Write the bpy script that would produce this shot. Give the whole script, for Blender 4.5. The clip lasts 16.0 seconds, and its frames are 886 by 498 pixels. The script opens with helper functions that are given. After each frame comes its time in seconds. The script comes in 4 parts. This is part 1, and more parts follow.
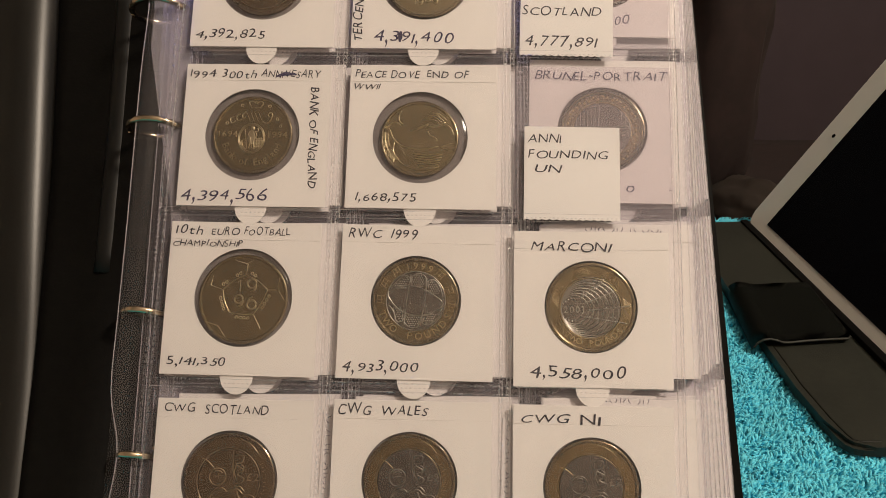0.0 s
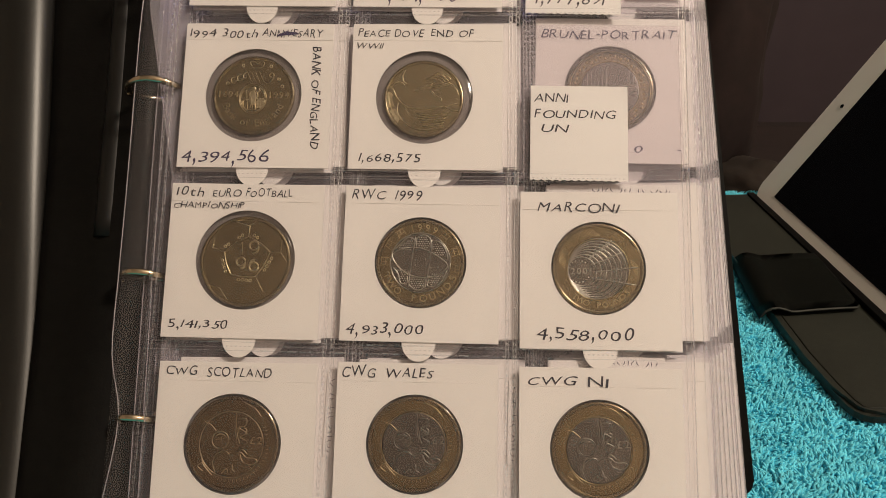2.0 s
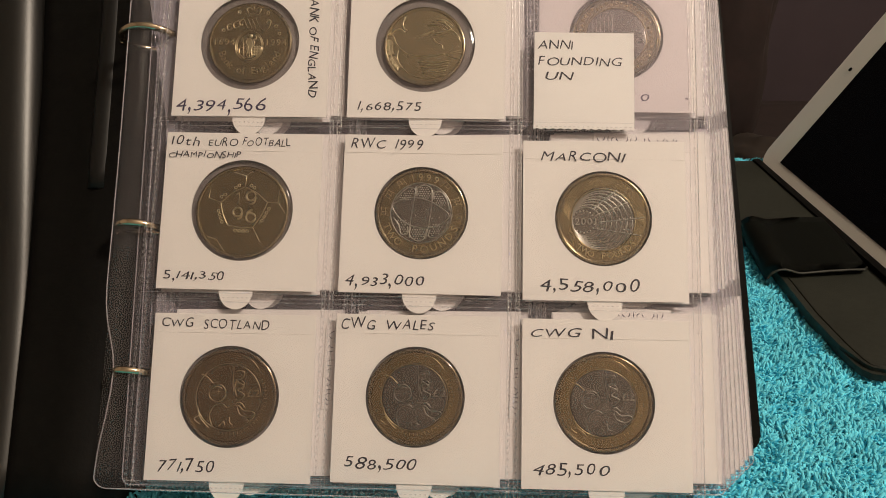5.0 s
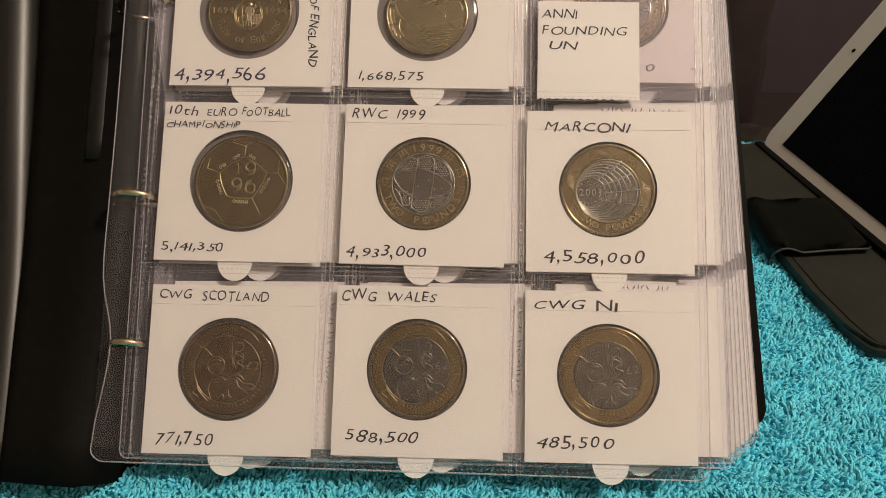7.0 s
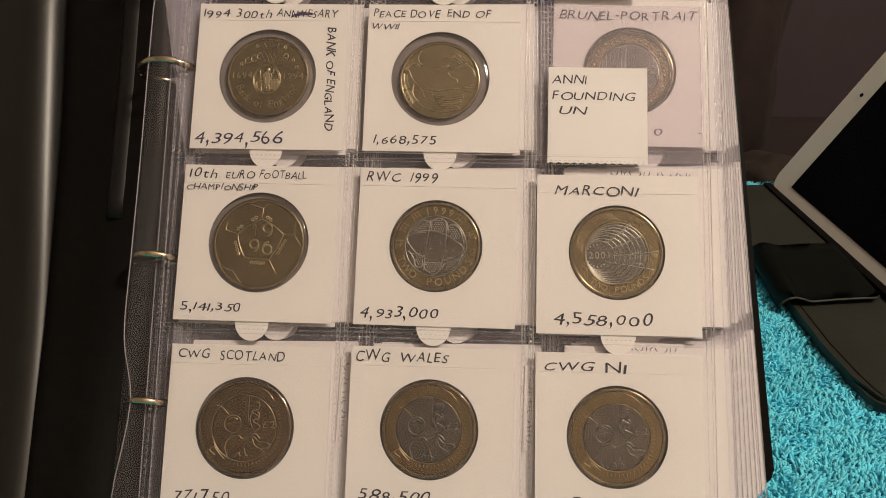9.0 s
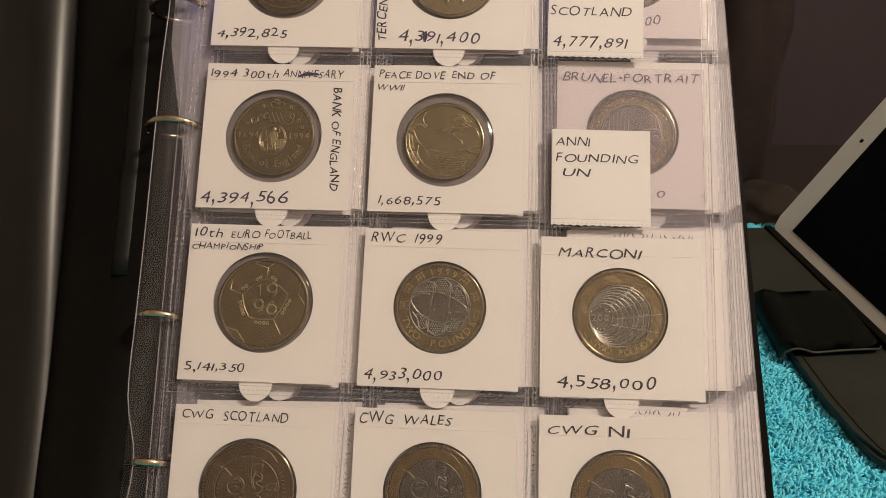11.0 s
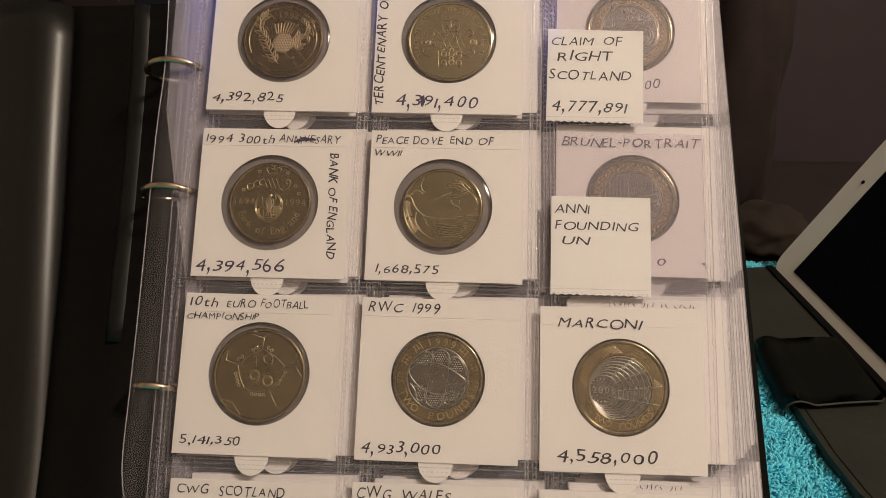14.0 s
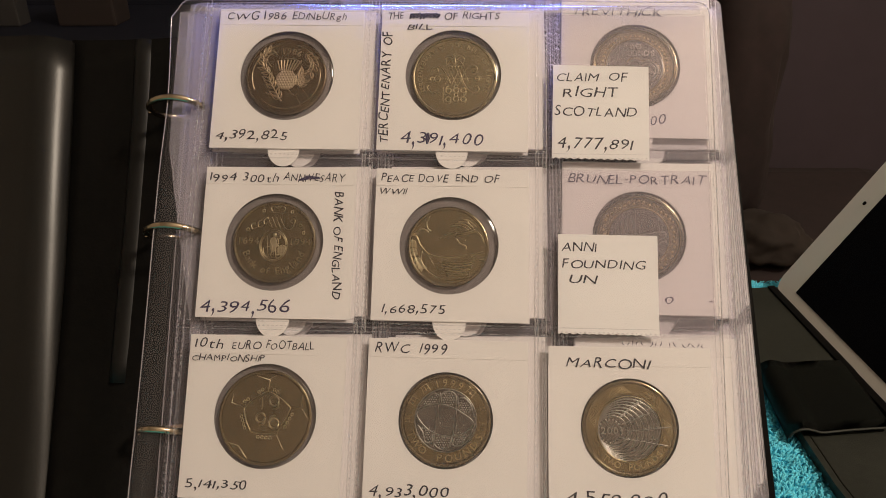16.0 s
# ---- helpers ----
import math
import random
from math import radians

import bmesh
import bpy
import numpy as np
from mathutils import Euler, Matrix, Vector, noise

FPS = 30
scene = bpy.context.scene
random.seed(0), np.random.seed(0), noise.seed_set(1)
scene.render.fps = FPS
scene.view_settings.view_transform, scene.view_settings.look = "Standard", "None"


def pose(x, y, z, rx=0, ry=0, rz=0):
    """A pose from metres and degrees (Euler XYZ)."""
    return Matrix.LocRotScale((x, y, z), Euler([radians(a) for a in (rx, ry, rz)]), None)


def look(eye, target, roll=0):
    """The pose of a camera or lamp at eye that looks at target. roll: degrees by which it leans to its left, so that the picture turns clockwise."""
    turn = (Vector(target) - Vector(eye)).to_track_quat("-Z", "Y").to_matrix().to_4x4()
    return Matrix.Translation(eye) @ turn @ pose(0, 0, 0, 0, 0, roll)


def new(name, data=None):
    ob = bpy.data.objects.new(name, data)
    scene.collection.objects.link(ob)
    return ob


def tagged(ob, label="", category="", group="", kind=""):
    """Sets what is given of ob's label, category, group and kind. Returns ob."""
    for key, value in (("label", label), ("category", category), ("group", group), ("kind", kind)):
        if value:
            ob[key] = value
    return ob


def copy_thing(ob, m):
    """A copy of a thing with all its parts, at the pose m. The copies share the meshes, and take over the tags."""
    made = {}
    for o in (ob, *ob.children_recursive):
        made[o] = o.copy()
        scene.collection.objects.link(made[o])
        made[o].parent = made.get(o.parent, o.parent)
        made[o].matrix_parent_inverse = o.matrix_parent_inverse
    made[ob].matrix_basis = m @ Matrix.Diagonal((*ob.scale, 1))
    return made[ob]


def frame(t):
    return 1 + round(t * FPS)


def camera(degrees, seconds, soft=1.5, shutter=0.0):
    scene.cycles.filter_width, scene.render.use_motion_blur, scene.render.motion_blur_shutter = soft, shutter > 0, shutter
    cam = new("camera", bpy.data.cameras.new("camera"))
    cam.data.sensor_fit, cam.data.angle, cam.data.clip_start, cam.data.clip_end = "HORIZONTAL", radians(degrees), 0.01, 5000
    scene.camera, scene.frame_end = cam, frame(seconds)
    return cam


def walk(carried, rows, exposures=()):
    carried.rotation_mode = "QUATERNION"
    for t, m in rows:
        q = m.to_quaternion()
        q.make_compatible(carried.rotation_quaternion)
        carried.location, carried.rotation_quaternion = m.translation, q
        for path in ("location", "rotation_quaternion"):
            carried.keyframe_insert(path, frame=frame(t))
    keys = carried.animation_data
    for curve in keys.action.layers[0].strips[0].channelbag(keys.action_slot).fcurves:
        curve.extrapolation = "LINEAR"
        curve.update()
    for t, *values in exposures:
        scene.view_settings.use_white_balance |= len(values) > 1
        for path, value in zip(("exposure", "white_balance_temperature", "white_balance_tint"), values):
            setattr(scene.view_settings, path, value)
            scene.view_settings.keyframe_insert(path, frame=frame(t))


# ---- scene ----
cam = camera(60.53, 16.0, soft=0.9)
ROWS = [
    (0, -0.00012, 0.00115, 0.19425, 62.215, -0.008, -0.093),
    (0.5, -0.00066, 0.00085, 0.19242, 61.987, -0.063, -0.117),
    (1, -0.00118, 0.00055, 0.19089, 61.753, -0.051, -0.119),
    (1.5, -0.00086, 0.00070, 0.18747, 61.456, 0.082, -0.086),
    (2, -0.00117, 0.00047, 0.18493, 61.360, 0.145, -0.035),
    (2.5, -0.00112, 0.00069, 0.18347, 61.185, 0.065, -0.084),
    (3, -0.00133, 0.00026, 0.18098, 60.957, 0.083, -0.060),
    (3.5, -0.00158, 0.00006, 0.17844, 60.858, 0.130, -0.013),
    (4, -0.00038, -0.00012, 0.17610, 60.654, 0.240, 0.094),
    (6.5, -0.00307, -0.00082, 0.16704, 60.096, -0.064, -0.075),
    (7, -0.00290, -0.00118, 0.16490, 60.032, -0.056, -0.105),
    (7.5, -0.00318, -0.00078, 0.16530, 60.081, -0.094, -0.009),
    (8, -0.00318, -0.00021, 0.16898, 60.316, -0.010, 0.236),
    (8.5, -0.00331, 0.00066, 0.17331, 60.651, 0.154, 0.509),
    (9, -0.00341, 0.00139, 0.17974, 61.114, 0.173, 0.666),
    (11.5, -0.00489, 0.00863, 0.19454, 62.535, -0.123, 0.811),
    (12, -0.00456, 0.01039, 0.19795, 62.589, 0.047, 0.965),
    (12.5, -0.00484, 0.01213, 0.20184, 62.586, 0.178, 1.088),
    (13, -0.00419, 0.01490, 0.20445, 62.626, 0.197, 0.953),
    (13.5, -0.00374, 0.01690, 0.20631, 62.699, 0.153, 0.797),
    (14, -0.00434, 0.01847, 0.20836, 62.808, 0.043, 0.717),
    (14.5, -0.00540, 0.02040, 0.21111, 62.853, 0.078, 0.695),
    (15, -0.00618, 0.02177, 0.21204, 62.919, 0.266, 0.648),
    (15.5, -0.00627, 0.02359, 0.21539, 62.923, 0.335, 0.501),
    (16, -0.00776, 0.02507, 0.21805, 62.940, 0.242, 0.225),
]
EXPOSURES = ((0, -0.05), (3, -0.02), (7, 0.0), (9, 0.0), (12.5, -0.07), (16, -0.16))
walk(cam, [(t, pose(x, y, z, rx, ry, rz)) for t, x, y, z, rx, ry, rz in ROWS], EXPOSURES)

# ---- world and lights ----
world = bpy.data.worlds.new("room_dark")
scene.world = world
world.use_nodes = True
wbg = world.node_tree.nodes["Background"]
wbg.inputs["Color"].default_value = (0.9, 0.75, 0.7, 1)
wbg.inputs["Strength"].default_value = 0.02


def area(name, eye, target, size, watts, colour):
    data = bpy.data.lights.new(name, "AREA")
    data.shape, data.size, data.energy, data.color = "DISK", size, watts, colour
    ob = new(name, data)
    ob.matrix_world = look(eye, target)
    return ob


bulb = bpy.data.lights.new("ceiling_lamp_light", "POINT")
bulb.energy, bulb.color, bulb.shadow_soft_size = 68.0, (1.0, 0.84, 0.67), 0.10
new("ceiling_lamp_light", bulb).location = (0.85, -0.12, 1.30)
blue = area("blue_screen_light", (-0.01, 0.405, 0.235), (-0.01, 0.297, 0.184), 0.05, 0.05, (0.10, 0.20, 1.0))
blue.data.shape, blue.data.size, blue.data.size_y = "RECTANGLE", 0.19, 0.02
blue.data.spread = radians(24)


# ---- materials ----
def material(name, colour, rough=0.5, metal=0.0, grain=0.08, scale=400.0, bump=0.0, bump_scale=None, coat=0.0, blotch=25.0, spec=0.5):
    """A surface whose colour varies at two scales, with fine relief."""
    m = bpy.data.materials.new(name)
    m.use_nodes = True
    nt = m.node_tree
    b = nt.nodes["Principled BSDF"]
    b.inputs["Roughness"].default_value = rough
    b.inputs["Metallic"].default_value = metal
    b.inputs["Coat Weight"].default_value = coat
    b.inputs["Specular IOR Level"].default_value = spec
    tc = nt.nodes.new("ShaderNodeTexCoord")
    fine = nt.nodes.new("ShaderNodeTexNoise")
    fine.inputs["Scale"].default_value = scale
    fine.inputs["Detail"].default_value = 4
    wide = nt.nodes.new("ShaderNodeTexNoise")
    wide.inputs["Scale"].default_value = blotch
    add = nt.nodes.new("ShaderNodeMath")
    add.operation = "ADD"
    for n in (fine, wide):
        nt.links.new(tc.outputs["Object"], n.inputs["Vector"])
    nt.links.new(fine.outputs["Fac"], add.inputs[0])
    nt.links.new(wide.outputs["Fac"], add.inputs[1])
    ramp = nt.nodes.new("ShaderNodeMapRange")
    ramp.inputs["From Min"].default_value, ramp.inputs["From Max"].default_value = 0.6, 1.4
    ramp.inputs["To Min"].default_value, ramp.inputs["To Max"].default_value = 1 - grain, 1 + grain
    nt.links.new(add.outputs[0], ramp.inputs["Value"])
    mul = nt.nodes.new("ShaderNodeVectorMath")
    mul.operation = "SCALE"
    mul.inputs[0].default_value = colour
    nt.links.new(ramp.outputs[0], mul.inputs["Scale"])
    nt.links.new(mul.outputs["Vector"], b.inputs["Base Color"])
    if bump:
        bn = nt.nodes.new("ShaderNodeTexNoise")
        bn.inputs["Scale"].default_value = bump_scale or scale
        bn.inputs["Detail"].default_value = 3
        nt.links.new(tc.outputs["Object"], bn.inputs["Vector"])
        bp = nt.nodes.new("ShaderNodeBump")
        bp.inputs["Strength"].default_value = bump
        bp.inputs["Distance"].default_value = 0.0003
        nt.links.new(bn.outputs["Fac"], bp.inputs["Height"])
        nt.links.new(bp.outputs["Normal"], b.inputs["Normal"])
    return m


def film(name, tint, milk, milk_colour, gloss_rough, bump=0.0, bump_scale=60.0, ior=1.45):
    """Clear plastic: lets light through, with a little haze and a glossy face."""
    m = bpy.data.materials.new(name)
    m.use_nodes = True
    nt = m.node_tree
    nt.nodes.remove(nt.nodes["Principled BSDF"])
    out = nt.nodes["Material Output"]
    clear = nt.nodes.new("ShaderNodeBsdfTransparent")
    clear.inputs["Color"].default_value = (*tint, 1)
    haze = nt.nodes.new("ShaderNodeBsdfDiffuse")
    haze.inputs["Color"].default_value = (*milk_colour, 1)
    gloss = nt.nodes.new("ShaderNodeBsdfGlossy")
    gloss.inputs["Roughness"].default_value = gloss_rough
    a = nt.nodes.new("ShaderNodeMixShader")
    a.inputs[0].default_value = milk
    nt.links.new(clear.outputs[0], a.inputs[1])
    nt.links.new(haze.outputs[0], a.inputs[2])
    b = nt.nodes.new("ShaderNodeMixShader")
    fres = nt.nodes.new("ShaderNodeFresnel")
    fres.inputs["IOR"].default_value = ior
    nt.links.new(fres.outputs[0], b.inputs[0])
    nt.links.new(a.outputs[0], b.inputs[1])
    nt.links.new(gloss.outputs[0], b.inputs[2])
    nt.links.new(b.outputs[0], out.inputs["Surface"])
    if bump:
        tc = nt.nodes.new("ShaderNodeTexCoord")
        bn = nt.nodes.new("ShaderNodeTexNoise")
        bn.inputs["Scale"].default_value = bump_scale
        nt.links.new(tc.outputs["Object"], bn.inputs["Vector"])
        bp = nt.nodes.new("ShaderNodeBump")
        bp.inputs["Strength"].default_value = bump
        bp.inputs["Distance"].default_value = 0.002
        nt.links.new(bn.outputs["Fac"], bp.inputs["Height"])
        nt.links.new(bp.outputs["Normal"], gloss.inputs["Normal"])
        nt.links.new(bp.outputs["Normal"], fres.inputs["Normal"])
    return m


CARD = material("white_card", (0.80, 0.78, 0.76), 0.55, grain=0.025, scale=900, bump=0.08, bump_scale=2500, blotch=30)
NOTE = material("note_paper", (0.80, 0.79, 0.775), 0.7, grain=0.03, scale=1200, bump=0.1, bump_scale=2000, blotch=40)
INK = material("ballpoint_ink", (0.025, 0.022, 0.035), 0.45, grain=0.35, scale=1500)
INK_FAINT = material("violet_ink", (0.045, 0.035, 0.085), 0.5, grain=0.35, scale=1500)
BRASS = material("nickel_brass", (0.335, 0.278, 0.172), 0.24, 1.0, grain=0.14, scale=260, bump=0.0, blotch=90)
BRONZE = material("toned_brass", (0.235, 0.178, 0.112), 0.25, 1.0, grain=0.2, scale=240, bump=0.0, blotch=110)
GOLD = material("outer_ring_brass", (0.285, 0.232, 0.14), 0.24, 1.0, grain=0.15, scale=240, bump=0.0, blotch=110)
NICKEL = material("cupro_nickel", (0.235, 0.217, 0.195), 0.24, 1.0, grain=0.12, scale=240, bump=0.0, blotch=90)
GOLD_DIM = material("dim_ring_brass", (0.235, 0.180, 0.10), 0.26, 1.0, grain=0.22, scale=220, bump=0.0, blotch=140)
NICKEL_DIM = material("dim_cupro_nickel", (0.165, 0.15, 0.135), 0.26, 1.0, grain=0.2, scale=220, bump=0.0, blotch=120)


def polished(name, colour):
    return material(name, colour, 0.30, 1.0, grain=0.10, scale=300, blotch=90)


BLACK = material("black_vinyl", (0.0040, 0.0038, 0.0036), 0.42, spec=0.07, grain=0.3, scale=800, bump=0.12, bump_scale=1400, blotch=18)
WORN_LIT = {BRASS: polished("worn_lit_nickel_brass", (0.50, 0.43, 0.29)), BRONZE: polished("worn_lit_toned_brass", (0.45, 0.36, 0.25)),
        GOLD: polished("worn_lit_ring_brass", (0.54, 0.45, 0.29)), GOLD_DIM: polished("worn_lit_dim_brass", (0.39, 0.31, 0.19)),
        NICKEL: polished("worn_lit_cupro_nickel", (0.50, 0.475, 0.44)), NICKEL_DIM: polished("worn_lit_dim_nickel", (0.33, 0.305, 0.275))}
NAVY = material("dark_navy_lacquer", (0.008, 0.009, 0.016), 0.5, grain=0.2, scale=20, spec=0.3)
DIM_GREYBOARD = material("dim_grey_boxboard", (0.022, 0.02, 0.02), 0.8, grain=0.2, scale=60)
RIDGE = material("soft_black_ridge", (0.005, 0.0048, 0.0045), 0.5, spec=0.25, grain=0.2, scale=500)
DIM_BOXBOARD = material("dim_brown_boxboard", (0.012, 0.006, 0.005), 0.8, grain=0.2, scale=60)
BLACK_GLOSS = material("polished_black_vinyl", (0.006, 0.0056, 0.005), 0.34, spec=0.4, grain=0.3, scale=800, bump=0.08, bump_scale=1200, blotch=18)
LEATHER_SHADED = material("shaded_dark_leatherette", (0.0078, 0.0088, 0.0068), 0.5, spec=0.22, grain=0.3, scale=500, bump=0.3, bump_scale=1800, blotch=40)
LEATHER_EDGE = material("cut_leatherette_edge", (0.026, 0.028, 0.023), 0.6, spec=0.3, grain=0.3, scale=900)
BLACK_SOFT = material("black_lining", (0.004, 0.0036, 0.0032), 0.6, spec=0.08, grain=0.4, scale=300, bump=0.3, bump_scale=900, blotch=14)
DARK_STEEL = material("dark_steel", (0.03, 0.028, 0.026), 0.4, 0.6, grain=0.2)
STEEL = material("brassy_ring_steel", (0.55, 0.45, 0.32), 0.2, 1.0, grain=0.1, scale=500)
SEAM = material("pale_seam_thread", (0.26, 0.25, 0.23), 0.5, grain=0.2)
LEATHER = material("charcoal_leatherette", (0.0200, 0.0213, 0.0165), 0.5, spec=0.3, grain=0.35, scale=500, bump=0.4, bump_scale=1800, blotch=30)
WHITE_GLASS = material("white_bezel", (0.74, 0.72, 0.68), 0.18, grain=0.01, scale=200, coat=0.3)
SCREEN = material("dark_screen_glass", (0.004, 0.004, 0.005), 0.06, grain=0.1, scale=100)
ALUMINIUM = material("tablet_edge_metal", (0.6, 0.6, 0.6), 0.3, 1.0, grain=0.05)
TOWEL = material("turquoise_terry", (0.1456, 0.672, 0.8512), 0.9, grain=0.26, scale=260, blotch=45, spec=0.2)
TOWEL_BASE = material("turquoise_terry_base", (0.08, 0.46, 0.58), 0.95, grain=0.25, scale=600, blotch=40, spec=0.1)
WOOD = material("brown_table_wood", (0.16, 0.075, 0.035), 0.45, grain=0.25, scale=60, blotch=12)
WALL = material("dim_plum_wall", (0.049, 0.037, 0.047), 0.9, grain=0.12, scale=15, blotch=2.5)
PALE_BOUNCE = material("cream_bounce_paint", (0.55, 0.50, 0.44), 0.9, grain=0.04, scale=15)
CEIL = material("ceiling_paint", (0.6, 0.57, 0.53), 0.9, grain=0.04, scale=20)
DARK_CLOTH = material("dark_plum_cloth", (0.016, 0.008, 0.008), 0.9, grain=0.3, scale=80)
DIM_TAN_CLOTH = material("dim_tan_cloth", (0.015, 0.009, 0.006), 0.9, grain=0.3, scale=80)
PAGE = film("clear_pocket_plastic", (0.965, 0.955, 0.97), 0.03, (0.72, 0.68, 0.74), 0.12, 0.06, 55, 1.3)
PAGE_BACK = film("layered_pocket_plastic", (0.965, 0.95, 0.97), 0.055, (0.72, 0.68, 0.76), 0.12, 0.06, 50, 1.3)
WELD = film("welded_plastic_seam", (0.95, 0.93, 0.955), 0.09, (0.74, 0.70, 0.76), 0.30, 0.3, 500)
EDGE = film("plastic_cut_edge", (0.95, 0.94, 0.96), 0.24, (0.80, 0.77, 0.82), 0.08)
MARGIN = film("hazy_page_margin", (0.94, 0.93, 0.95), 0.14, (0.80, 0.77, 0.82), 0.10, 0.2, 80)
MARGIN_CLEAR = film("wavy_clear_margin", (0.97, 0.96, 0.97), 0.012, (0.8, 0.77, 0.82), 0.16, 0.0, 80, 1.4)
CLOUDY = film("cloudy_pocket_layer", (0.96, 0.94, 0.955), 0.075, (0.76, 0.70, 0.75), 0.2, 0.1, 60, 1.3)
WINDOW = film("coin_window_film", (0.95, 0.94, 0.94), 0.02, (0.6, 0.58, 0.55), 0.11, 0.03, 120, 1.45)
GAP = material("window_backing", (0.22, 0.192, 0.185), 0.35, grain=0.12, scale=300, blotch=120, bump=0.3, bump_scale=200)


# ---- building helpers ----
EU = Vector((0.9984, -0.0532, -0.0152)).normalized()
EV = Vector((0.0314, 0.6107, 0.7912))
EV = (EV - EV.dot(EU) * EU).normalized()
EN = EU.cross(EV)
ALBUM = Matrix.Translation((-0.0901, 0.1603, 0.0082)) @ Matrix((EU, EV, EN)).transposed().to_4x4()


def thing(name, m, label, category, group="", kind=""):
    ob = new(name)
    ob.empty_display_size = 0.01
    ob.matrix_world = m
    return tagged(ob, label, category, group, kind)


def part(name, bm, mat, parent, label="", smooth=False, pane=False):
    """Links a bmesh (or a ready mesh) as one mesh under a thing or a part."""
    if isinstance(bm, bmesh.types.BMesh):
        me = bpy.data.meshes.new(name)
        bm.to_mesh(me)
        bm.free()
    else:
        me = bm
    if not me.materials:
        me.materials.append(mat)
    if smooth:
        for p in me.polygons:
            p.use_smooth = True
    ob = new(name, me)
    ob.parent = parent
    ob.visible_shadow = not pane
    return tagged(ob, label)


def box(sx, sy, sz, at=(0, 0, 0), bevel=0.0, m=None, segments=2):
    bm = bmesh.new()
    bmesh.ops.create_cube(bm, size=1.0, matrix=Matrix.Translation(at) @ Matrix.Diagonal((sx, sy, sz, 1)))
    if bevel:
        bmesh.ops.bevel(bm, geom=bm.edges[:], offset=bevel, segments=segments, affect="EDGES", profile=0.6)
    if m is not None:
        bm.transform(m)
    return bm


def outline_slab(points, z0, z1, m=None):
    """A slab with the given outline (counter-clockwise) between two heights."""
    bm = bmesh.new()
    low = [bm.verts.new((x, y, z0)) for x, y in points]
    top = [bm.verts.new((x, y, z1)) for x, y in points]
    bm.faces.new(top)
    bm.faces.new(low[::-1])
    n = len(points)
    for i in range(n):
        j = (i + 1) % n
        bm.faces.new((low[i], low[j], top[j], top[i]))
    if m is not None:
        bm.transform(m)
    return bm


def rounded(x0, y0, x1, y1, r, n=6):
    pts = []
    for cx, cy, a in ((x1 - r, y1 - r, 0), (x0 + r, y1 - r, 90), (x0 + r, y0 + r, 180), (x1 - r, y0 + r, 270)):
        for i in range(n + 1):
            t = radians(a + 90 * i / n)
            pts.append((cx + r * math.cos(t), cy + r * math.sin(t)))
    return pts


def lathe(profile, n=64):
    """Turns a profile of (radius, height) round the z axis; closes the centre."""
    bm = bmesh.new()
    rings = []
    for r, z in profile:
        if r <= 1e-7:
            rings.append([bm.verts.new((0, 0, z))])
        else:
            rings.append([bm.verts.new((r * math.cos(2 * math.pi * i / n), r * math.sin(2 * math.pi * i / n), z)) for i in range(n)])
    for a, b in zip(rings, rings[1:]):
        for i in range(n):
            j = (i + 1) % n
            if len(a) == 1:
                bm.faces.new((a[0], b[i], b[j]))
            elif len(b) == 1:
                bm.faces.new((a[i], b[0], a[j]))
            else:
                bm.faces.new((a[i], b[i], b[j], a[j]))
    bmesh.ops.recalc_face_normals(bm, faces=bm.faces[:])
    return bm


def holed_card(w, h, cx, cy, r, z0, z1, n=72):
    """A card of w by h with its lower left corner at the origin and a round window."""
    angles = {2 * math.pi * i / n for i in range(n)}
    for x, y in ((0, 0), (w, 0), (w, h), (0, h)):
        angles.add(math.atan2(y - cy, x - cx) % (2 * math.pi))
    angles = sorted(angles)
    bm = bmesh.new()
    loops = []
    for z in (z0, z1):
        outer, inner = [], []
        for a in angles:
            c, s = math.cos(a), math.sin(a)
            k = min([(w - cx) / c if c > 1e-9 else 9, -cx / c if c < -1e-9 else 9, (h - cy) / s if s > 1e-9 else 9, -cy / s if s < -1e-9 else 9])
            outer.append(bm.verts.new((cx + k * c, cy + k * s, z)))
            inner.append(bm.verts.new((cx + r * c, cy + r * s, z)))
        loops.append((outer, inner))
    (ol, il), (ot, it) = loops
    m = len(angles)
    for i in range(m):
        j = (i + 1) % m
        bm.faces.new((it[i], ot[i], ot[j], it[j]))
        bm.faces.new((il[j], ol[j], ol[i], il[i]))
        bm.faces.new((ol[i], ol[j], ot[j], ot[i]))
        bm.faces.new((il[j], il[i], it[i], it[j]))
    return bm


def tube(points, r, n=8, closed=False):
    """A round rod along a line of points."""
    bm = bmesh.new()
    pts = [Vector(p) for p in points]
    count = len(pts)
    rings = []
    for i, p in enumerate(pts):
        if closed:
            d = pts[(i + 1) % count] - pts[i - 1]
        else:
            d = pts[min(i + 1, count - 1)] - pts[max(i - 1, 0)]
        d.normalize()
        side = d.cross(Vector((0.13, 0.31, 0.94))).normalized()
        up = side.cross(d)
        rings.append([bm.verts.new(p + r * (math.cos(2 * math.pi * k / n) * side + math.sin(2 * math.pi * k / n) * up)) for k in range(n)])
    for a, b in zip(rings, rings[1:] + (rings[:1] if closed else [])):
        for k in range(n):
            bm.faces.new((a[k], a[(k + 1) % n], b[(k + 1) % n], b[k]))
    if not closed:
        bm.faces.new(rings[0][::-1])
        bm.faces.new(rings[-1])
    bmesh.ops.recalc_face_normals(bm, faces=bm.faces[:])
    return bm


# ---- lettering, from the built-in font ----
GLYPHS = {}


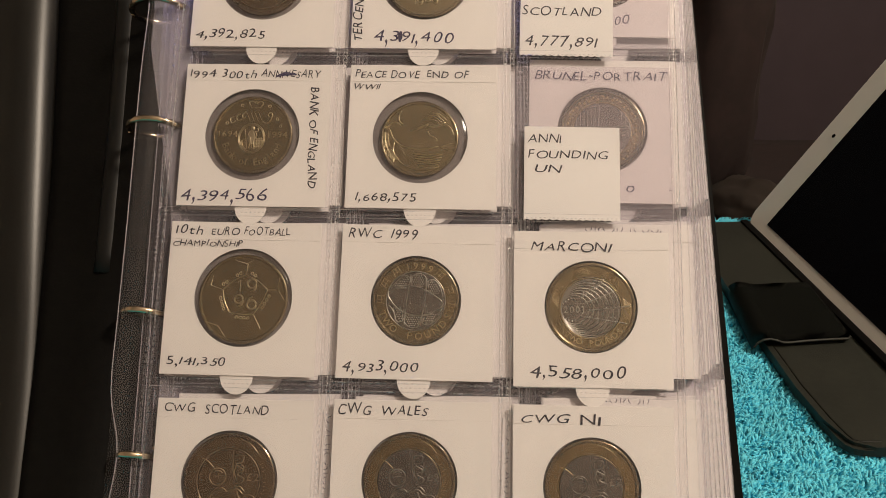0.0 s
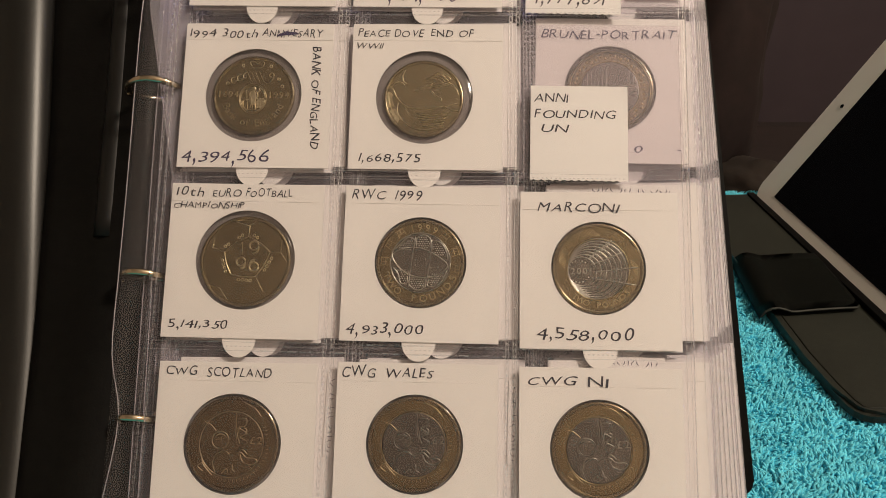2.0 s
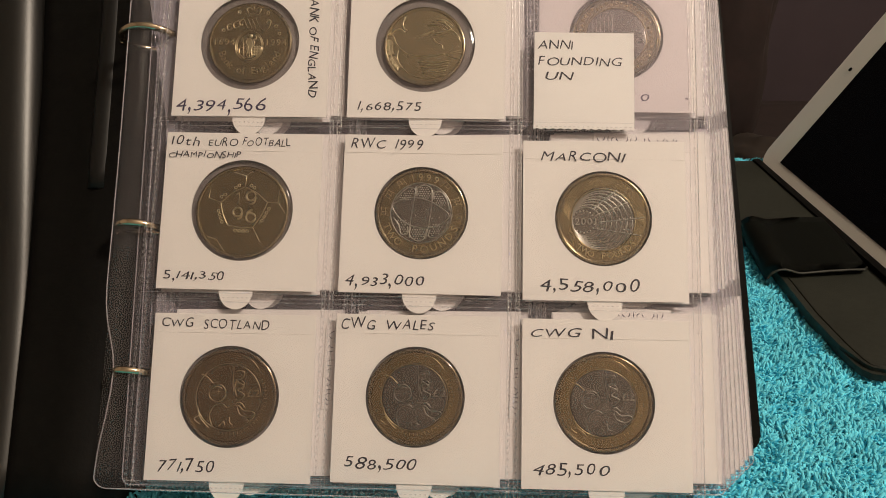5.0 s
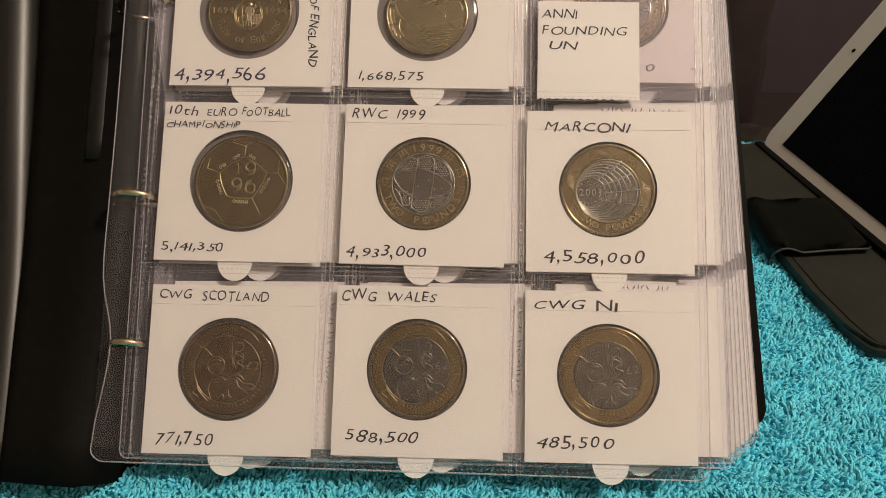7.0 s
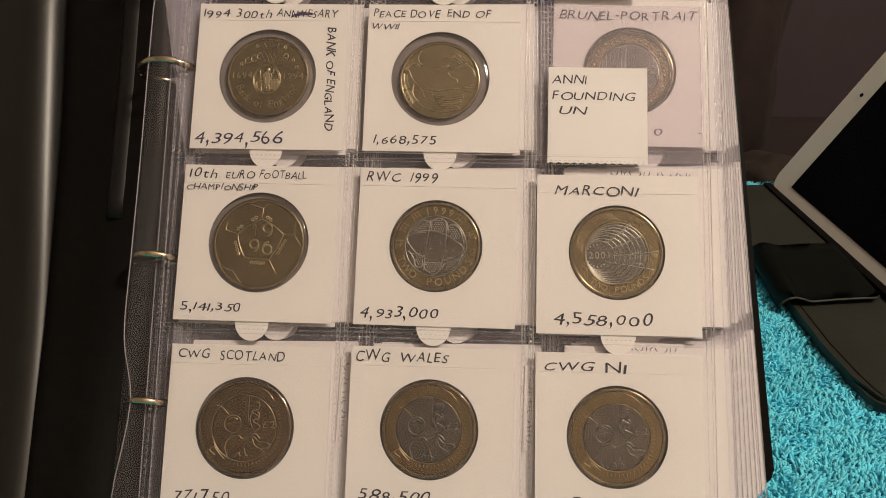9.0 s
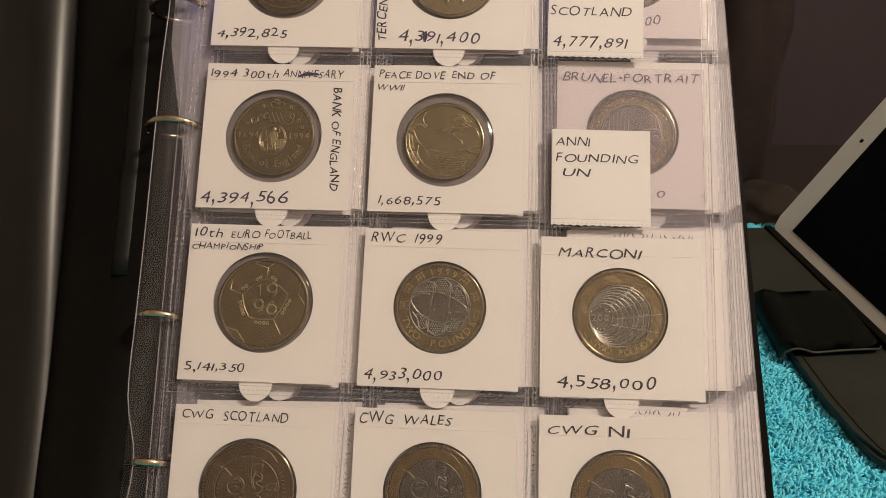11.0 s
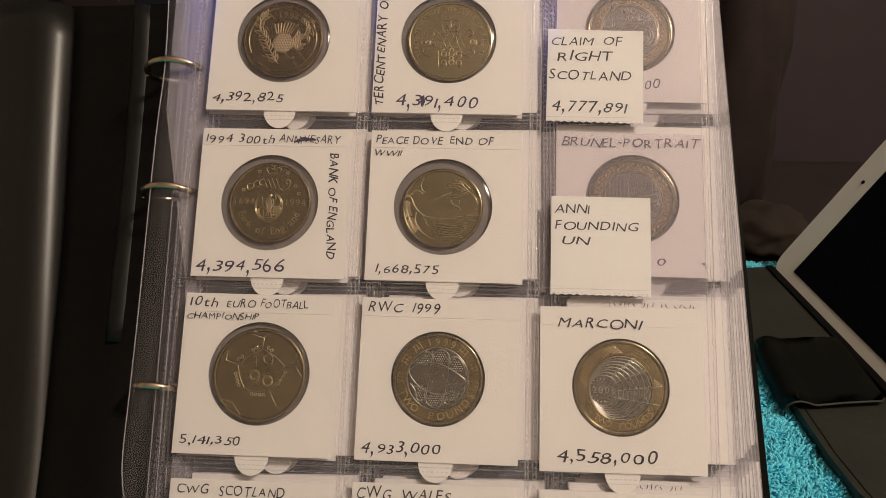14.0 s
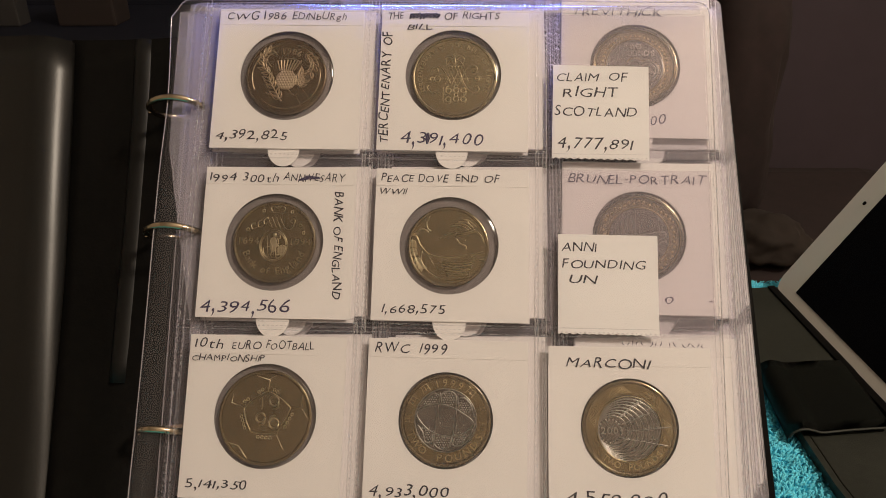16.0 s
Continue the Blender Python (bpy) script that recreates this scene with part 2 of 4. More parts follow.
def glyph(ch, weight=0.0):
    key = (ch, weight)
    if key not in GLYPHS:
        cu = bpy.data.curves.new("letter", "FONT")
        cu.body, cu.size, cu.resolution_u = ch, 1.0, 3
        cu.offset = weight
        ob = bpy.data.objects.new("letter", cu)
        scene.collection.objects.link(ob)
        me = bpy.data.meshes.new_from_object(ob.evaluated_get(bpy.context.evaluated_depsgraph_get()))
        vs = [tuple(v.co) for v in me.vertices]
        fs = [tuple(p.vertices) for p in me.polygons]
        bpy.data.objects.remove(ob)
        bpy.data.curves.remove(cu)
        bpy.data.meshes.remove(me)
        x0 = min([v[0] for v in vs], default=0)
        x1 = max([v[0] for v in vs], default=0.3)
        GLYPHS[key] = ([(x - x0, y) for x, y, z in vs], fs, x1 - x0)
    return GLYPHS[key]


def written(text, x, y, width, cap, z, rng, turn=0.0, wobble=1.0, lean=0.16, weight=-0.003):
    """A line of writing from (x, y), fitted to a width, its letters a little uneven as a pen leaves them."""
    gap = 0.13
    total = sum(0.38 if c == " " else glyph(c, weight)[2] + gap for c in text) - gap
    sy = cap / 0.70
    sx = width / total
    vs, fs, pen = [], [], 0.0
    ct, st = math.cos(radians(turn)), math.sin(radians(turn))
    for c in text:
        if c == " ":
            pen += 0.38
            continue
        gv, gf, gw = glyph(c, weight)
        a = radians(rng.uniform(-7, 7) * wobble)
        k = 1 + rng.uniform(-0.16, 0.18) * wobble
        dy = rng.uniform(-0.08, 0.08) * wobble
        shear = lean + rng.uniform(-0.09, 0.09) * wobble
        base = len(vs)
        wide = 1 + rng.uniform(-0.08, 0.10) * wobble
        kind = rng.uniform(0, 50)
        tall = 1.7 if c == "," else 1.0
        for px, py in gv:
            py = (py - 0.1) * tall + 0.1 if tall > 1 else py
            px += 0.055 * wobble * noise.noise((px * 2.3, py * 2.3, kind))
            py += 0.055 * wobble * noise.noise((px * 2.3, py * 2.3, kind + 9.0))
            qx, qy = (px + shear * py - gw / 2) * wide, py * k
            qx, qy = qx * math.cos(a) - qy * math.sin(a) + gw / 2, qx * math.sin(a) + qy * math.cos(a)
            lx, ly = (pen + qx) * sx, (qy + dy) * sy
            vs.append((x + lx * ct - ly * st, y + lx * st + ly * ct, z))
        fs += [tuple(base + i for i in f) for f in gf]
        pen += gw + gap
    return vs, fs


def mesh_of(name, pieces):
    vs, fs = [], []
    for v, f in pieces:
        base = len(vs)
        vs += v
        fs += [tuple(base + i for i in face) for face in f]
    me = bpy.data.meshes.new(name)
    me.from_pydata(vs, [], fs)
    return me


# ---- relief on coins: lines raised from the metal ----
def spline(points, closed=False, steps=6):
    p = [Vector((x, y)) for x, y in points]
    n = len(p)
    out = []
    for i in range(n if closed else n - 1):
        a, b = p[i], p[(i + 1) % n]
        pre = p[i - 1] if (closed or i) else a
        nxt = p[(i + 2) % n] if (closed or i + 2 < n) else b
        for s in range(steps):
            t = s / steps
            out.append(0.5 * (2 * a + (b - pre) * t + (2 * pre - 5 * a + 4 * b - nxt) * t * t + (3 * a - pre - 3 * b + nxt) * t ** 3))
    out.append(p[0] if closed else p[-1])
    return [tuple(v) for v in out]


def arc(cx, cy, r, a0, a1, n=20, ry=None):
    ry = r if ry is None else ry
    return [(cx + r * math.cos(radians(a0 + (a1 - a0) * i / n)), cy + ry * math.sin(radians(a0 + (a1 - a0) * i / n))) for i in range(n + 1)]


def ridge(points, width, height, z):
    """One raised line with sloping sides."""
    pts = [Vector(p) for p in points]
    vs, fs = [], []
    for i, p in enumerate(pts):
        d = pts[min(i + 1, len(pts) - 1)] - pts[max(i - 1, 0)]
        if d.length < 1e-9:
            d = Vector((1, 0))
        d.normalize()
        s = Vector((-d.y, d.x))
        taper = 0.35 if i in (0, len(pts) - 1) else 1.0
        w = width * taper
        for off, h in ((-1.0, 0.0), (-0.55, 0.78), (0.0, 1.0), (0.55, 0.78), (1.0, 0.0)):
            q = p + s * off * w
            vs.append((q.x, q.y, z + h * height * taper))
    for i in range(len(pts) - 1):
        a, b = 5 * i, 5 * i + 5
        for k in range(4):
            fs.append((a + k, a + k + 1, b + k + 1, b + k))
    return vs, fs


def bead(x, y, r, z, height, n=8):
    vs = [(x + r * math.cos(2 * math.pi * i / n), y + r * math.sin(2 * math.pi * i / n), z) for i in range(n)]
    vs += [(x + 0.55 * r * math.cos(2 * math.pi * i / n), y + 0.55 * r * math.sin(2 * math.pi * i / n), z + height * 0.8) for i in range(n)]
    vs.append((x, y, z + height))
    fs = [(i, (i + 1) % n, n + (i + 1) % n, n + i) for i in range(n)] + [(n + i, n + (i + 1) % n, 2 * n) for i in range(n)]
    return vs, fs


def arc_text(text, r, a0, a1, size, z, height, inward=False):
    """Raised letters along an arc; inward: feet towards the rim, as along the bottom."""
    vs, fs = [], []
    n = len(text)
    for i, c in enumerate(text):
        if c == " ":
            continue
        gv, gf, gw = glyph(c)
        a = radians(a0 + (a1 - a0) * i / max(n - 1, 1))
        turn = a + (math.pi / 2 if inward else -math.pi / 2)
        raise_letters(vs, fs, gv, gf, gw, r * math.cos(a), r * math.sin(a), turn, size, z, height)
    return vs, fs


def raise_letters(vs, fs, gv, gf, gw, x, y, turn, size, z, height):
    base = len(vs)
    ct, st = math.cos(turn), math.sin(turn)
    for h in (0.0, height):
        for px, py in gv:
            lx, ly = (px - gw / 2) * size, (py - 0.35) * size
            vs.append((x + lx * ct - ly * st, y + lx * st + ly * ct, z + h))
    n = len(gv)
    edges = {}
    for f in gf:
        fs.append(tuple(base + n + i for i in f))
        for i in range(len(f)):
            e = (f[i], f[(i + 1) % len(f)])
            if (e[1], e[0]) in edges:
                del edges[(e[1], e[0])]
            else:
                edges[e] = 1
    for a, b in edges:
        fs.append((base + a, base + b, base + n + b, base + n + a))


def plain_text(text, x, y, size, z, height, turn=0.0, step=0.72):
    vs, fs = [], []
    for i, c in enumerate(text):
        if c == " ":
            continue
        gv, gf, gw = glyph(c)
        k = (i - (len(text) - 1) / 2) * step * size
        raise_letters(vs, fs, gv, gf, gw, x + k * math.cos(radians(turn)), y + k * math.sin(radians(turn)), radians(turn), size, z, height)
    return vs, fs


# ---- the room ----
def plate(name, x0, y0, z0, x1, y1, z1, mat, label, category, bevel=0.0):
    ob = part(name, box(x1 - x0, y1 - y0, z1 - z0, ((x0 + x1) / 2, (y0 + y1) / 2, (z0 + z1) / 2), bevel), mat, None)
    return tagged(ob, label, category, kind="structure")


plate("floor", -1.8, -1.6, -0.80, 1.8, 1.7, -0.75, WOOD, "dark brown wooden floor of a dim room", "floor")
plate("ceiling", -1.8, -1.6, 1.95, 1.8, 1.7, 2.00, CEIL, "plain off-white ceiling over the room", "ceiling")
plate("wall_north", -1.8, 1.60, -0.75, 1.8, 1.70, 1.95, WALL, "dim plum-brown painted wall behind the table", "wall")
plate("wall_south", -1.8, -1.6, -0.75, 1.8, -1.5, 1.95, PALE_BOUNCE, "unseen cream wall added to brighten reflections in the coins", "wall")
plate("wall_east", 1.7, -1.5, -0.75, 1.8, 1.6, 1.95, PALE_BOUNCE, "unseen cream wall added to brighten reflections in the coins", "wall")
plate("wall_west", -1.8, -1.5, -0.75, -1.7, 1.6, 1.95, PALE_BOUNCE, "unseen cream wall added to brighten reflections in the coins", "wall")

table = thing("table", Matrix(), "brown wooden table under a turquoise towel", "table")
part("tabletop", box(1.2, 0.80, 0.03, (0.05, 0.035, -0.037), 0.004), WOOD, table)
for lx in (-0.50, 0.60):
    for ly in (-0.32, 0.39):
        part("leg", box(0.05, 0.05, 0.698, (lx, ly, -0.401), 0.004), WOOD, table)


# ---- towel ----
def ease(a, b, t):
    t = min(1.0, max(0.0, (t - a) / (b - a)))
    return t * t * (3 - 2 * t)


def towel_height(x, y):
    """The towel's rumpled face; lowered before the binder's foot to darken it there."""
    shade_dip = (1 - ease(0.05, 0.12, x)) * (1 - ease(0.17, 0.20, y))
    return 0.0016 * noise.noise((x * 22, y * 22, 0.3)) - 0.0055 * shade_dip


def towel():
    t = thing("towel", Matrix(), "fluffy turquoise terry towel spread over the table", "towel")
    rng = random.Random(5)
    x0, x1, y0, y1, n, m = -0.42, 0.48, -0.20, 0.414, 120, 80
    bm = bmesh.new()
    grid = []
    for j in range(m + 1):
        row = []
        for i in range(n + 1):
            x, y = x0 + (x1 - x0) * i / n, y0 + (y1 - y0) * j / m
            z = -0.0035 + towel_height(x, y)
            row.append(bm.verts.new((x, y, z)))
        grid.append(row)
    for j in range(m):
        for i in range(n):
            bm.faces.new((grid[j][i], grid[j][i + 1], grid[j + 1][i + 1], grid[j + 1][i]))
    edge = [e for e in bm.edges if e.is_boundary]
    low = bmesh.ops.extrude_edge_only(bm, edges=edge)["geom"]
    for v in low:
        if isinstance(v, bmesh.types.BMVert):
            v.co.z = -0.022
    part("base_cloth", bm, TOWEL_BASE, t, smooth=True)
    vs, fs = [], []
    zones = ((0.085, 0.30, 0.115, 0.414, 0.00112), (-0.17, 0.085, 0.115, 0.172, 0.00112))
    for ax, bx, ay, by, step in zones:
        y = ay
        while y < by:
            x = ax
            while x < bx:
                px, py = x + rng.uniform(-0.9, 0.9) * step, y + rng.uniform(-0.9, 0.9) * step
                flow = noise.noise((px * 110, py * 110, 1.7)) * 5.0 + rng.uniform(-1.6, 1.6)
                clump = noise.noise((px * 190, py * 190, 6.1))
                z = -0.0042 + towel_height(px, py)
                h, r, lean = rng.uniform(0.0020, 0.0034) * (1 + 0.45 * clump), rng.uniform(0.00036, 0.00064), rng.uniform(0.0004, 0.0024)
                dx, dy = math.cos(flow), math.sin(flow)
                base = len(vs)
                for k, (f, rr) in enumerate(((0.0, 0.9), (0.62, 1.15), (1.0, 0.72))):
                    cx, cy, cz = px + dx * lean * f * f, py + dy * lean * f * f, z + h * f
                    for q in range(4):
                        a = flow + math.pi / 2 * q + 0.4
                        vs.append((cx + r * rr * math.cos(a), cy + r * rr * math.sin(a), cz))
                for k in (0, 4):
                    for q in range(4):
                        fs.append((base + k + q, base + k + (q + 1) % 4, base + k + 4 + (q + 1) % 4, base + k + 4 + q))
                fs.append((base + 8, base + 9, base + 10, base + 11))
                x += step
            y += step
    me = bpy.data.meshes.new("terry_nap")
    me.from_pydata(vs, [], fs)
    pile = part("terry_nap", me, TOWEL, t, "curly turquoise loops", smooth=True)
    tagged(pile, kind="stuff")


towel()


# ---- tablet and its case ----
def tablet():
    corner = Vector((0.1772, 0.3948, 0.0050))
    along = Vector((0.090, -0.9959, 0.0)).normalized()
    lean = radians(57.5)
    side = Vector((0.9959, 0.090, 0.0))
    up = side * math.cos(lean) + Vector((0, 0, 1)) * math.sin(lean)
    face = along.cross(up)
    corner -= 0.0026 * (along + up)
    m = Matrix.Translation(corner) @ Matrix((along, up, face)).transposed().to_4x4()
    t = thing("tablet", m, "white-framed tablet with a dark screen propped in its case", "tablet")
    part("body", outline_slab(rounded(0, 0, 0.203, 0.137, 0.009), -0.0072, -0.0008), ALUMINIUM, t)
    frame_bm = outline_slab(rounded(0, 0, 0.203, 0.137, 0.009), -0.0008, 0.0)
    bmesh.ops.bevel(frame_bm, geom=[e for e in frame_bm.edges if all(abs(v.co.z) < 1e-6 for v in e.verts)], offset=0.0004, segments=2, affect="EDGES")
    bezel = part("bezel", frame_bm, WHITE_GLASS, t, "white front frame")
    part("screen", outline_slab(rounded(0.0165, 0.0075, 0.1865, 0.1295, 0.0006), -0.0003, 0.0002), SCREEN, t, "switched-off black screen")
    lens = lathe([(0.0011, 0.0001), (0.0011, 0.0004), (0.0, 0.0004)], 20)
    lens.transform(Matrix.Translation((0.0095, 0.0648, 0)))
    part("camera_lens", lens, SCREEN, bezel)
    c = thing("tablet_case", Matrix(), "charcoal leatherette folio case lying open on the towel", "case")
    back = outline_slab(rounded(-0.003, -0.004, 0.206, 0.140, 0.010), -0.0112, -0.0074)
    back.transform(m)
    part("shell", back, LEATHER, c)
    edge = [(0.1570, 0.2100), (0.1530, 0.2102), (0.1498, 0.2112), (0.1475, 0.2134), (0.1462, 0.2166), (0.1444, 0.2257), (0.1420, 0.2456), (0.1412, 0.2723)]
    lower = outline_slab([(0.250, 0.2830), (0.250, 0.2100)][::-1] + [(0.250, 0.3150), (0.1400, 0.3120)] + edge[::-1], -0.0014, 0.0030)
    bmesh.ops.bevel(lower, geom=[e for e in lower.edges if all(v.co.z > 0.0029 for v in e.verts)], offset=0.0016, segments=4, affect="EDGES")
    flap = part("front_flap", lower, LEATHER, c)
    part("stitched_edge", tube([(x + 0.0030, max(y + 0.0008, 0.2132), 0.0030) for x, y in edge], 0.00035, 6), LEATHER_SHADED, flap)
    rear = outline_slab([(0.250, 0.3165), (0.250, 0.400), (0.156, 0.394), (0.150, 0.380), (0.1400, 0.333), (0.1396, 0.3165)], -0.0010, 0.0045)
    part("rear_panel", rear, LEATHER, c)
    # the doubled middle piece: rolled over at its outer edge, creased, then lying flat under the tablet
    profile = [(0.1330, 0.0022), (0.1334, 0.0044), (0.1346, 0.0068), (0.1370, 0.0084), (0.1398, 0.0088), (0.1430, 0.0080), (0.1456, 0.0070), (0.1480, 0.0068), (0.1580, 0.0072), (0.1680, 0.0072), (0.1750, 0.0070), (0.1772, 0.0066)]
    fold = bmesh.new()
    grid = []
    for k in range(9):
        f = k / 8
        row = []
        for x, z in profile:
            back = 0.3215 + 0.05 * (x - 0.1322)
            front = 0.2728 + 0.10 * max(0.0, x - 0.146) + (0.0022 if x > 0.177 else 0.0)
            y = front + (back - front) * f
            row.append(fold.verts.new((x + 0.0018 + (0.085 if x < 0.17 else 0.045) * (y - 0.272), y, z - 0.0010 - 0.0004 * f + 0.0003 * noise.noise((x * 90, y * 60, 3.0)))))
        grid.append(row)
    for p, q in zip(grid, grid[1:]):
        for k in range(len(profile) - 1):
            fold.faces.new((p[k], p[k + 1], q[k + 1], q[k]))
    bmesh.ops.solidify(fold, geom=fold.faces[:], thickness=0.0013)
    roll = part("folded_middle", fold, LEATHER_SHADED, c, "piece rolled over at its edge, its shade put into the colour", smooth=True)
    part("cut_edge", tube([(x + 0.0018, 0.2725 + 0.10 * max(0.0, x - 0.146) + (0.0022 if x > 0.177 else 0.0), z - 0.0015) for x, z in profile[1:]], 0.00055, 6), LEATHER_EDGE, roll, "paler cut edge")
    base = [corner + along * s - side * o for s, o in ((0.002, 0.0004), (0.202, 0.0004), (0.202, 0.0046), (0.002, 0.0040))]
    part("shadow_strip", outline_slab([(p.x, p.y) for p in base][::-1], 0.0010, 0.0056), BLACK, c, "black strip standing in for the shadow along the tablet's foot")
    rest = box(0.10, 0.004, 0.075, (0, 0, 0))
    rest.transform(Matrix.Translation(corner + along * 0.10 + side * 0.085 + Vector((0, 0, 0.036))) @ pose(0, 0, 0, 0, 0, -76) @ pose(0, 0, 0, 28, 0, 0))
    part("rear_prop", rest, LEATHER, c)


tablet()

# ---- blurred dark things beyond the table ----
stool = thing("footstool", pose(0.46, 1.00, -0.75), "dark plum padded footstool beyond the table", "footstool")
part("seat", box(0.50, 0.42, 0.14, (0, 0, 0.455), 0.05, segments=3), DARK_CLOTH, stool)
for ax in (-0.20, 0.20):
    for ay in (-0.15, 0.15):
        part("leg", box(0.045, 0.045, 0.40, (ax, ay, 0.20), 0.008), WOOD, stool)


def lump(name, at, size, mat, label, category, seed):
    """A soft crumpled heap of cloth."""
    bm = bmesh.new()
    bmesh.ops.create_icosphere(bm, subdivisions=4, radius=1.0)
    for v in bm.verts:
        k = 1 + 0.28 * noise.noise(v.co * 1.6 + Vector((seed, 0, 0))) + 0.10 * noise.noise(v.co * 4.5)
        v.co = Vector((v.co.x * size[0] * k, v.co.y * size[1] * k, max(v.co.z * k, -0.72) * size[2]))
    t = thing(name, Matrix.Translation(at), label, category)
    part("cloth", bm, mat, t, smooth=True)


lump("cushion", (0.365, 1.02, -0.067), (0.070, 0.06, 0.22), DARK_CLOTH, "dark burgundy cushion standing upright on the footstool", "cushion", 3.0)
lump("scarf", (0.385, 0.87, -0.200), (0.050, 0.05, 0.030), DIM_TAN_CLOTH, "crumpled tan scarf lying on the footstool, darkened in colour for the dim corner", "scarf", 7.0)


sideboard = thing("sideboard", pose(-0.62, 1.06, -0.75), "low dark navy sideboard against the wall", "sideboard")
part("carcass", box(0.80, 0.24, 0.72, (0, 0, 0.40), 0.004), NAVY, sideboard)
part("top", box(0.84, 0.27, 0.02, (0, 0, 0.770), 0.004), NAVY, sideboard)
for ax in (-0.2, 0.2):
    door = part("door", box(0.385, 0.016, 0.68, (ax, -0.128, 0.40), 0.003), NAVY, sideboard)
    part("knob", box(0.02, 0.02, 0.02, (ax * 0.2, -0.146, 0.45), 0.006), STEEL, door)
for ax in (-0.36, 0.36):
    part("foot", box(0.05, 0.18, 0.04, (ax, 0, 0.02), 0.004), NAVY, sideboard)
cupboard = thing("cupboard", pose(-0.72, 1.39, -0.75), "tall dark navy cupboard standing at the wall", "cupboard")
part("carcass", box(1.10, 0.30, 1.75, (0, 0, 0.885), 0.005), NAVY, cupboard)
for ax in (-0.27, 0.27):
    part("door", box(0.53, 0.018, 1.68, (ax, -0.160, 0.89), 0.004), NAVY, cupboard)
part("plinth", box(1.06, 0.26, 0.01, (0, 0, 0.005)), NAVY, cupboard)
tagged(part("small_box", box(0.026, 0.03, 0.045, (-0.570, 1.04, 0.0528), 0.002), DIM_GREYBOARD, None), "small pale cardboard box on the sideboard, darkened in colour for the dim corner", "box")
tagged(part("small_box", box(0.075, 0.05, 0.065, (-0.470, 1.05, 0.0628), 0.003), DIM_BOXBOARD, None), "brown cardboard box on the sideboard, darkened in colour for the dim corner", "box")


# ---- the binder ----
def binder():
    b = thing("ring_binder", ALBUM, "open black vinyl ring binder propped up on the towel", "binder")
    cover = outline_slab(rounded(-0.020, 0.0040, 0.1772, 0.2080, 0.004), -0.0205, -0.0175)
    bmesh.ops.bevel(cover, geom=[e for e in cover.edges if abs(e.verts[0].co.z - e.verts[1].co.z) < 1e-6], offset=0.0009, segments=3, affect="EDGES")
    turn = pose(0.0871, 0.1, 0, 0, 0, 4.6) @ pose(-0.0865, -0.1, 0)
    cover.transform(turn)
    part("back_cover", cover, BLACK, b, smooth=False)

    def drift(u, v):
        """How far the open cover leans over and stands forward at a height along the binder."""
        k = min(1.0, max(0.0, (-u - 0.030) / 0.025))
        near = min(1.0, max(0.0, (-u - 0.0135) / 0.010))
        return -(0.067 + 0.053 * k) * (v - 0.1), 0.020 * near * max(0.0, 1 - v / 0.21) ** 2

    def swept(profile, v0, v1, thick, n=18):
        bm = bmesh.new()
        rows = []
        for k in range(n + 1):
            v = v0 + (v1 - v0) * k / n
            row = []
            for u, w in profile:
                du, dw = drift(u, v)
                if u < -0.0526:
                    w = -0.0235 + (w + 0.0235) * (0.3 + 0.7 * ease(0.02, 0.15, v))
                row.append(bm.verts.new((u + du, v, w + dw + 0.0007 * noise.noise((u * 40, v * 30, 2.0)))))
            rows.append(row)
        for a, c in zip(rows, rows[1:]):
            for i in range(len(profile) - 1):
                bm.faces.new((a[i + 1], a[i], c[i], c[i + 1]))
        bmesh.ops.recalc_face_normals(bm, faces=bm.faces[:])
        bmesh.ops.solidify(bm, geom=bm.faces[:], thickness=thick)
        return bm

    part("spine", swept([(-0.012, -0.0185), (-0.016, -0.0190), (-0.020, -0.0197), (-0.024, -0.0205), (-0.036, -0.0225), (-0.048, -0.0235), (-0.0526, -0.0235)], -0.0135, 0.2075, 0.002), BLACK_SOFT, b, smooth=True)
    part("spine_ridge", swept([(-0.0258, -0.0207), (-0.0278, -0.0196), (-0.0296, -0.0190), (-0.0314, -0.0198), (-0.0332, -0.0216)], 0.085, 0.2070, 0.001), RIDGE, b, "raised ridge along the spine", smooth=True)
    roll = [(-0.0529, -0.0235), (-0.0536, -0.0214), (-0.0556, -0.0188), (-0.0590, -0.0172), (-0.0650, -0.0172), (-0.0740, -0.0185), (-0.088, -0.0195)]
    hinge = part("hinge_fold", swept(roll, -0.0145, 0.206, 0.002), BLACK_GLOSS, b, "glossy rounded hinge fold", smooth=True)
    part("front_cover", swept([(-0.088, -0.0195), (-0.12, -0.0185), (-0.18, -0.016), (-0.27, -0.012)], -0.0155, 0.204, 0.003), BLACK, b, smooth=True)
    stitches = []
    v = 0.006
    while v < 0.203:
        lean, rise = drift(-0.055, v)
        x = -0.0516 + lean
        stitches.append(ridge([(x, v), (x + 0.0001, v + 0.0006), (x, v + 0.0012)], 0.00022, 0.0004, -0.0226 + rise))
        v += 0.0021
    part("stitched_seam", mesh_of("stitched_seam", stitches), SEAM, hinge)
    part("ring_rail", box(0.010, 0.165, 0.003, (-0.0165, 0.101, -0.0185), 0.0012), DARK_STEEL, b, "dark metal ring mechanism")
    for v, right, r in ((0.1772, -0.0048, 0.0105), (0.1346, -0.0020, 0.0100), (0.0720, -0.0010, 0.0080), (0.0280, 0.0002, 0.0066)):
        pts = []
        for k in range(28):
            a = 2 * math.pi * k / 28
            pts.append((right - r + r * math.cos(a), v - 0.0012 * math.cos(a) ** 2, -0.0075 + 0.0098 * math.sin(a)))
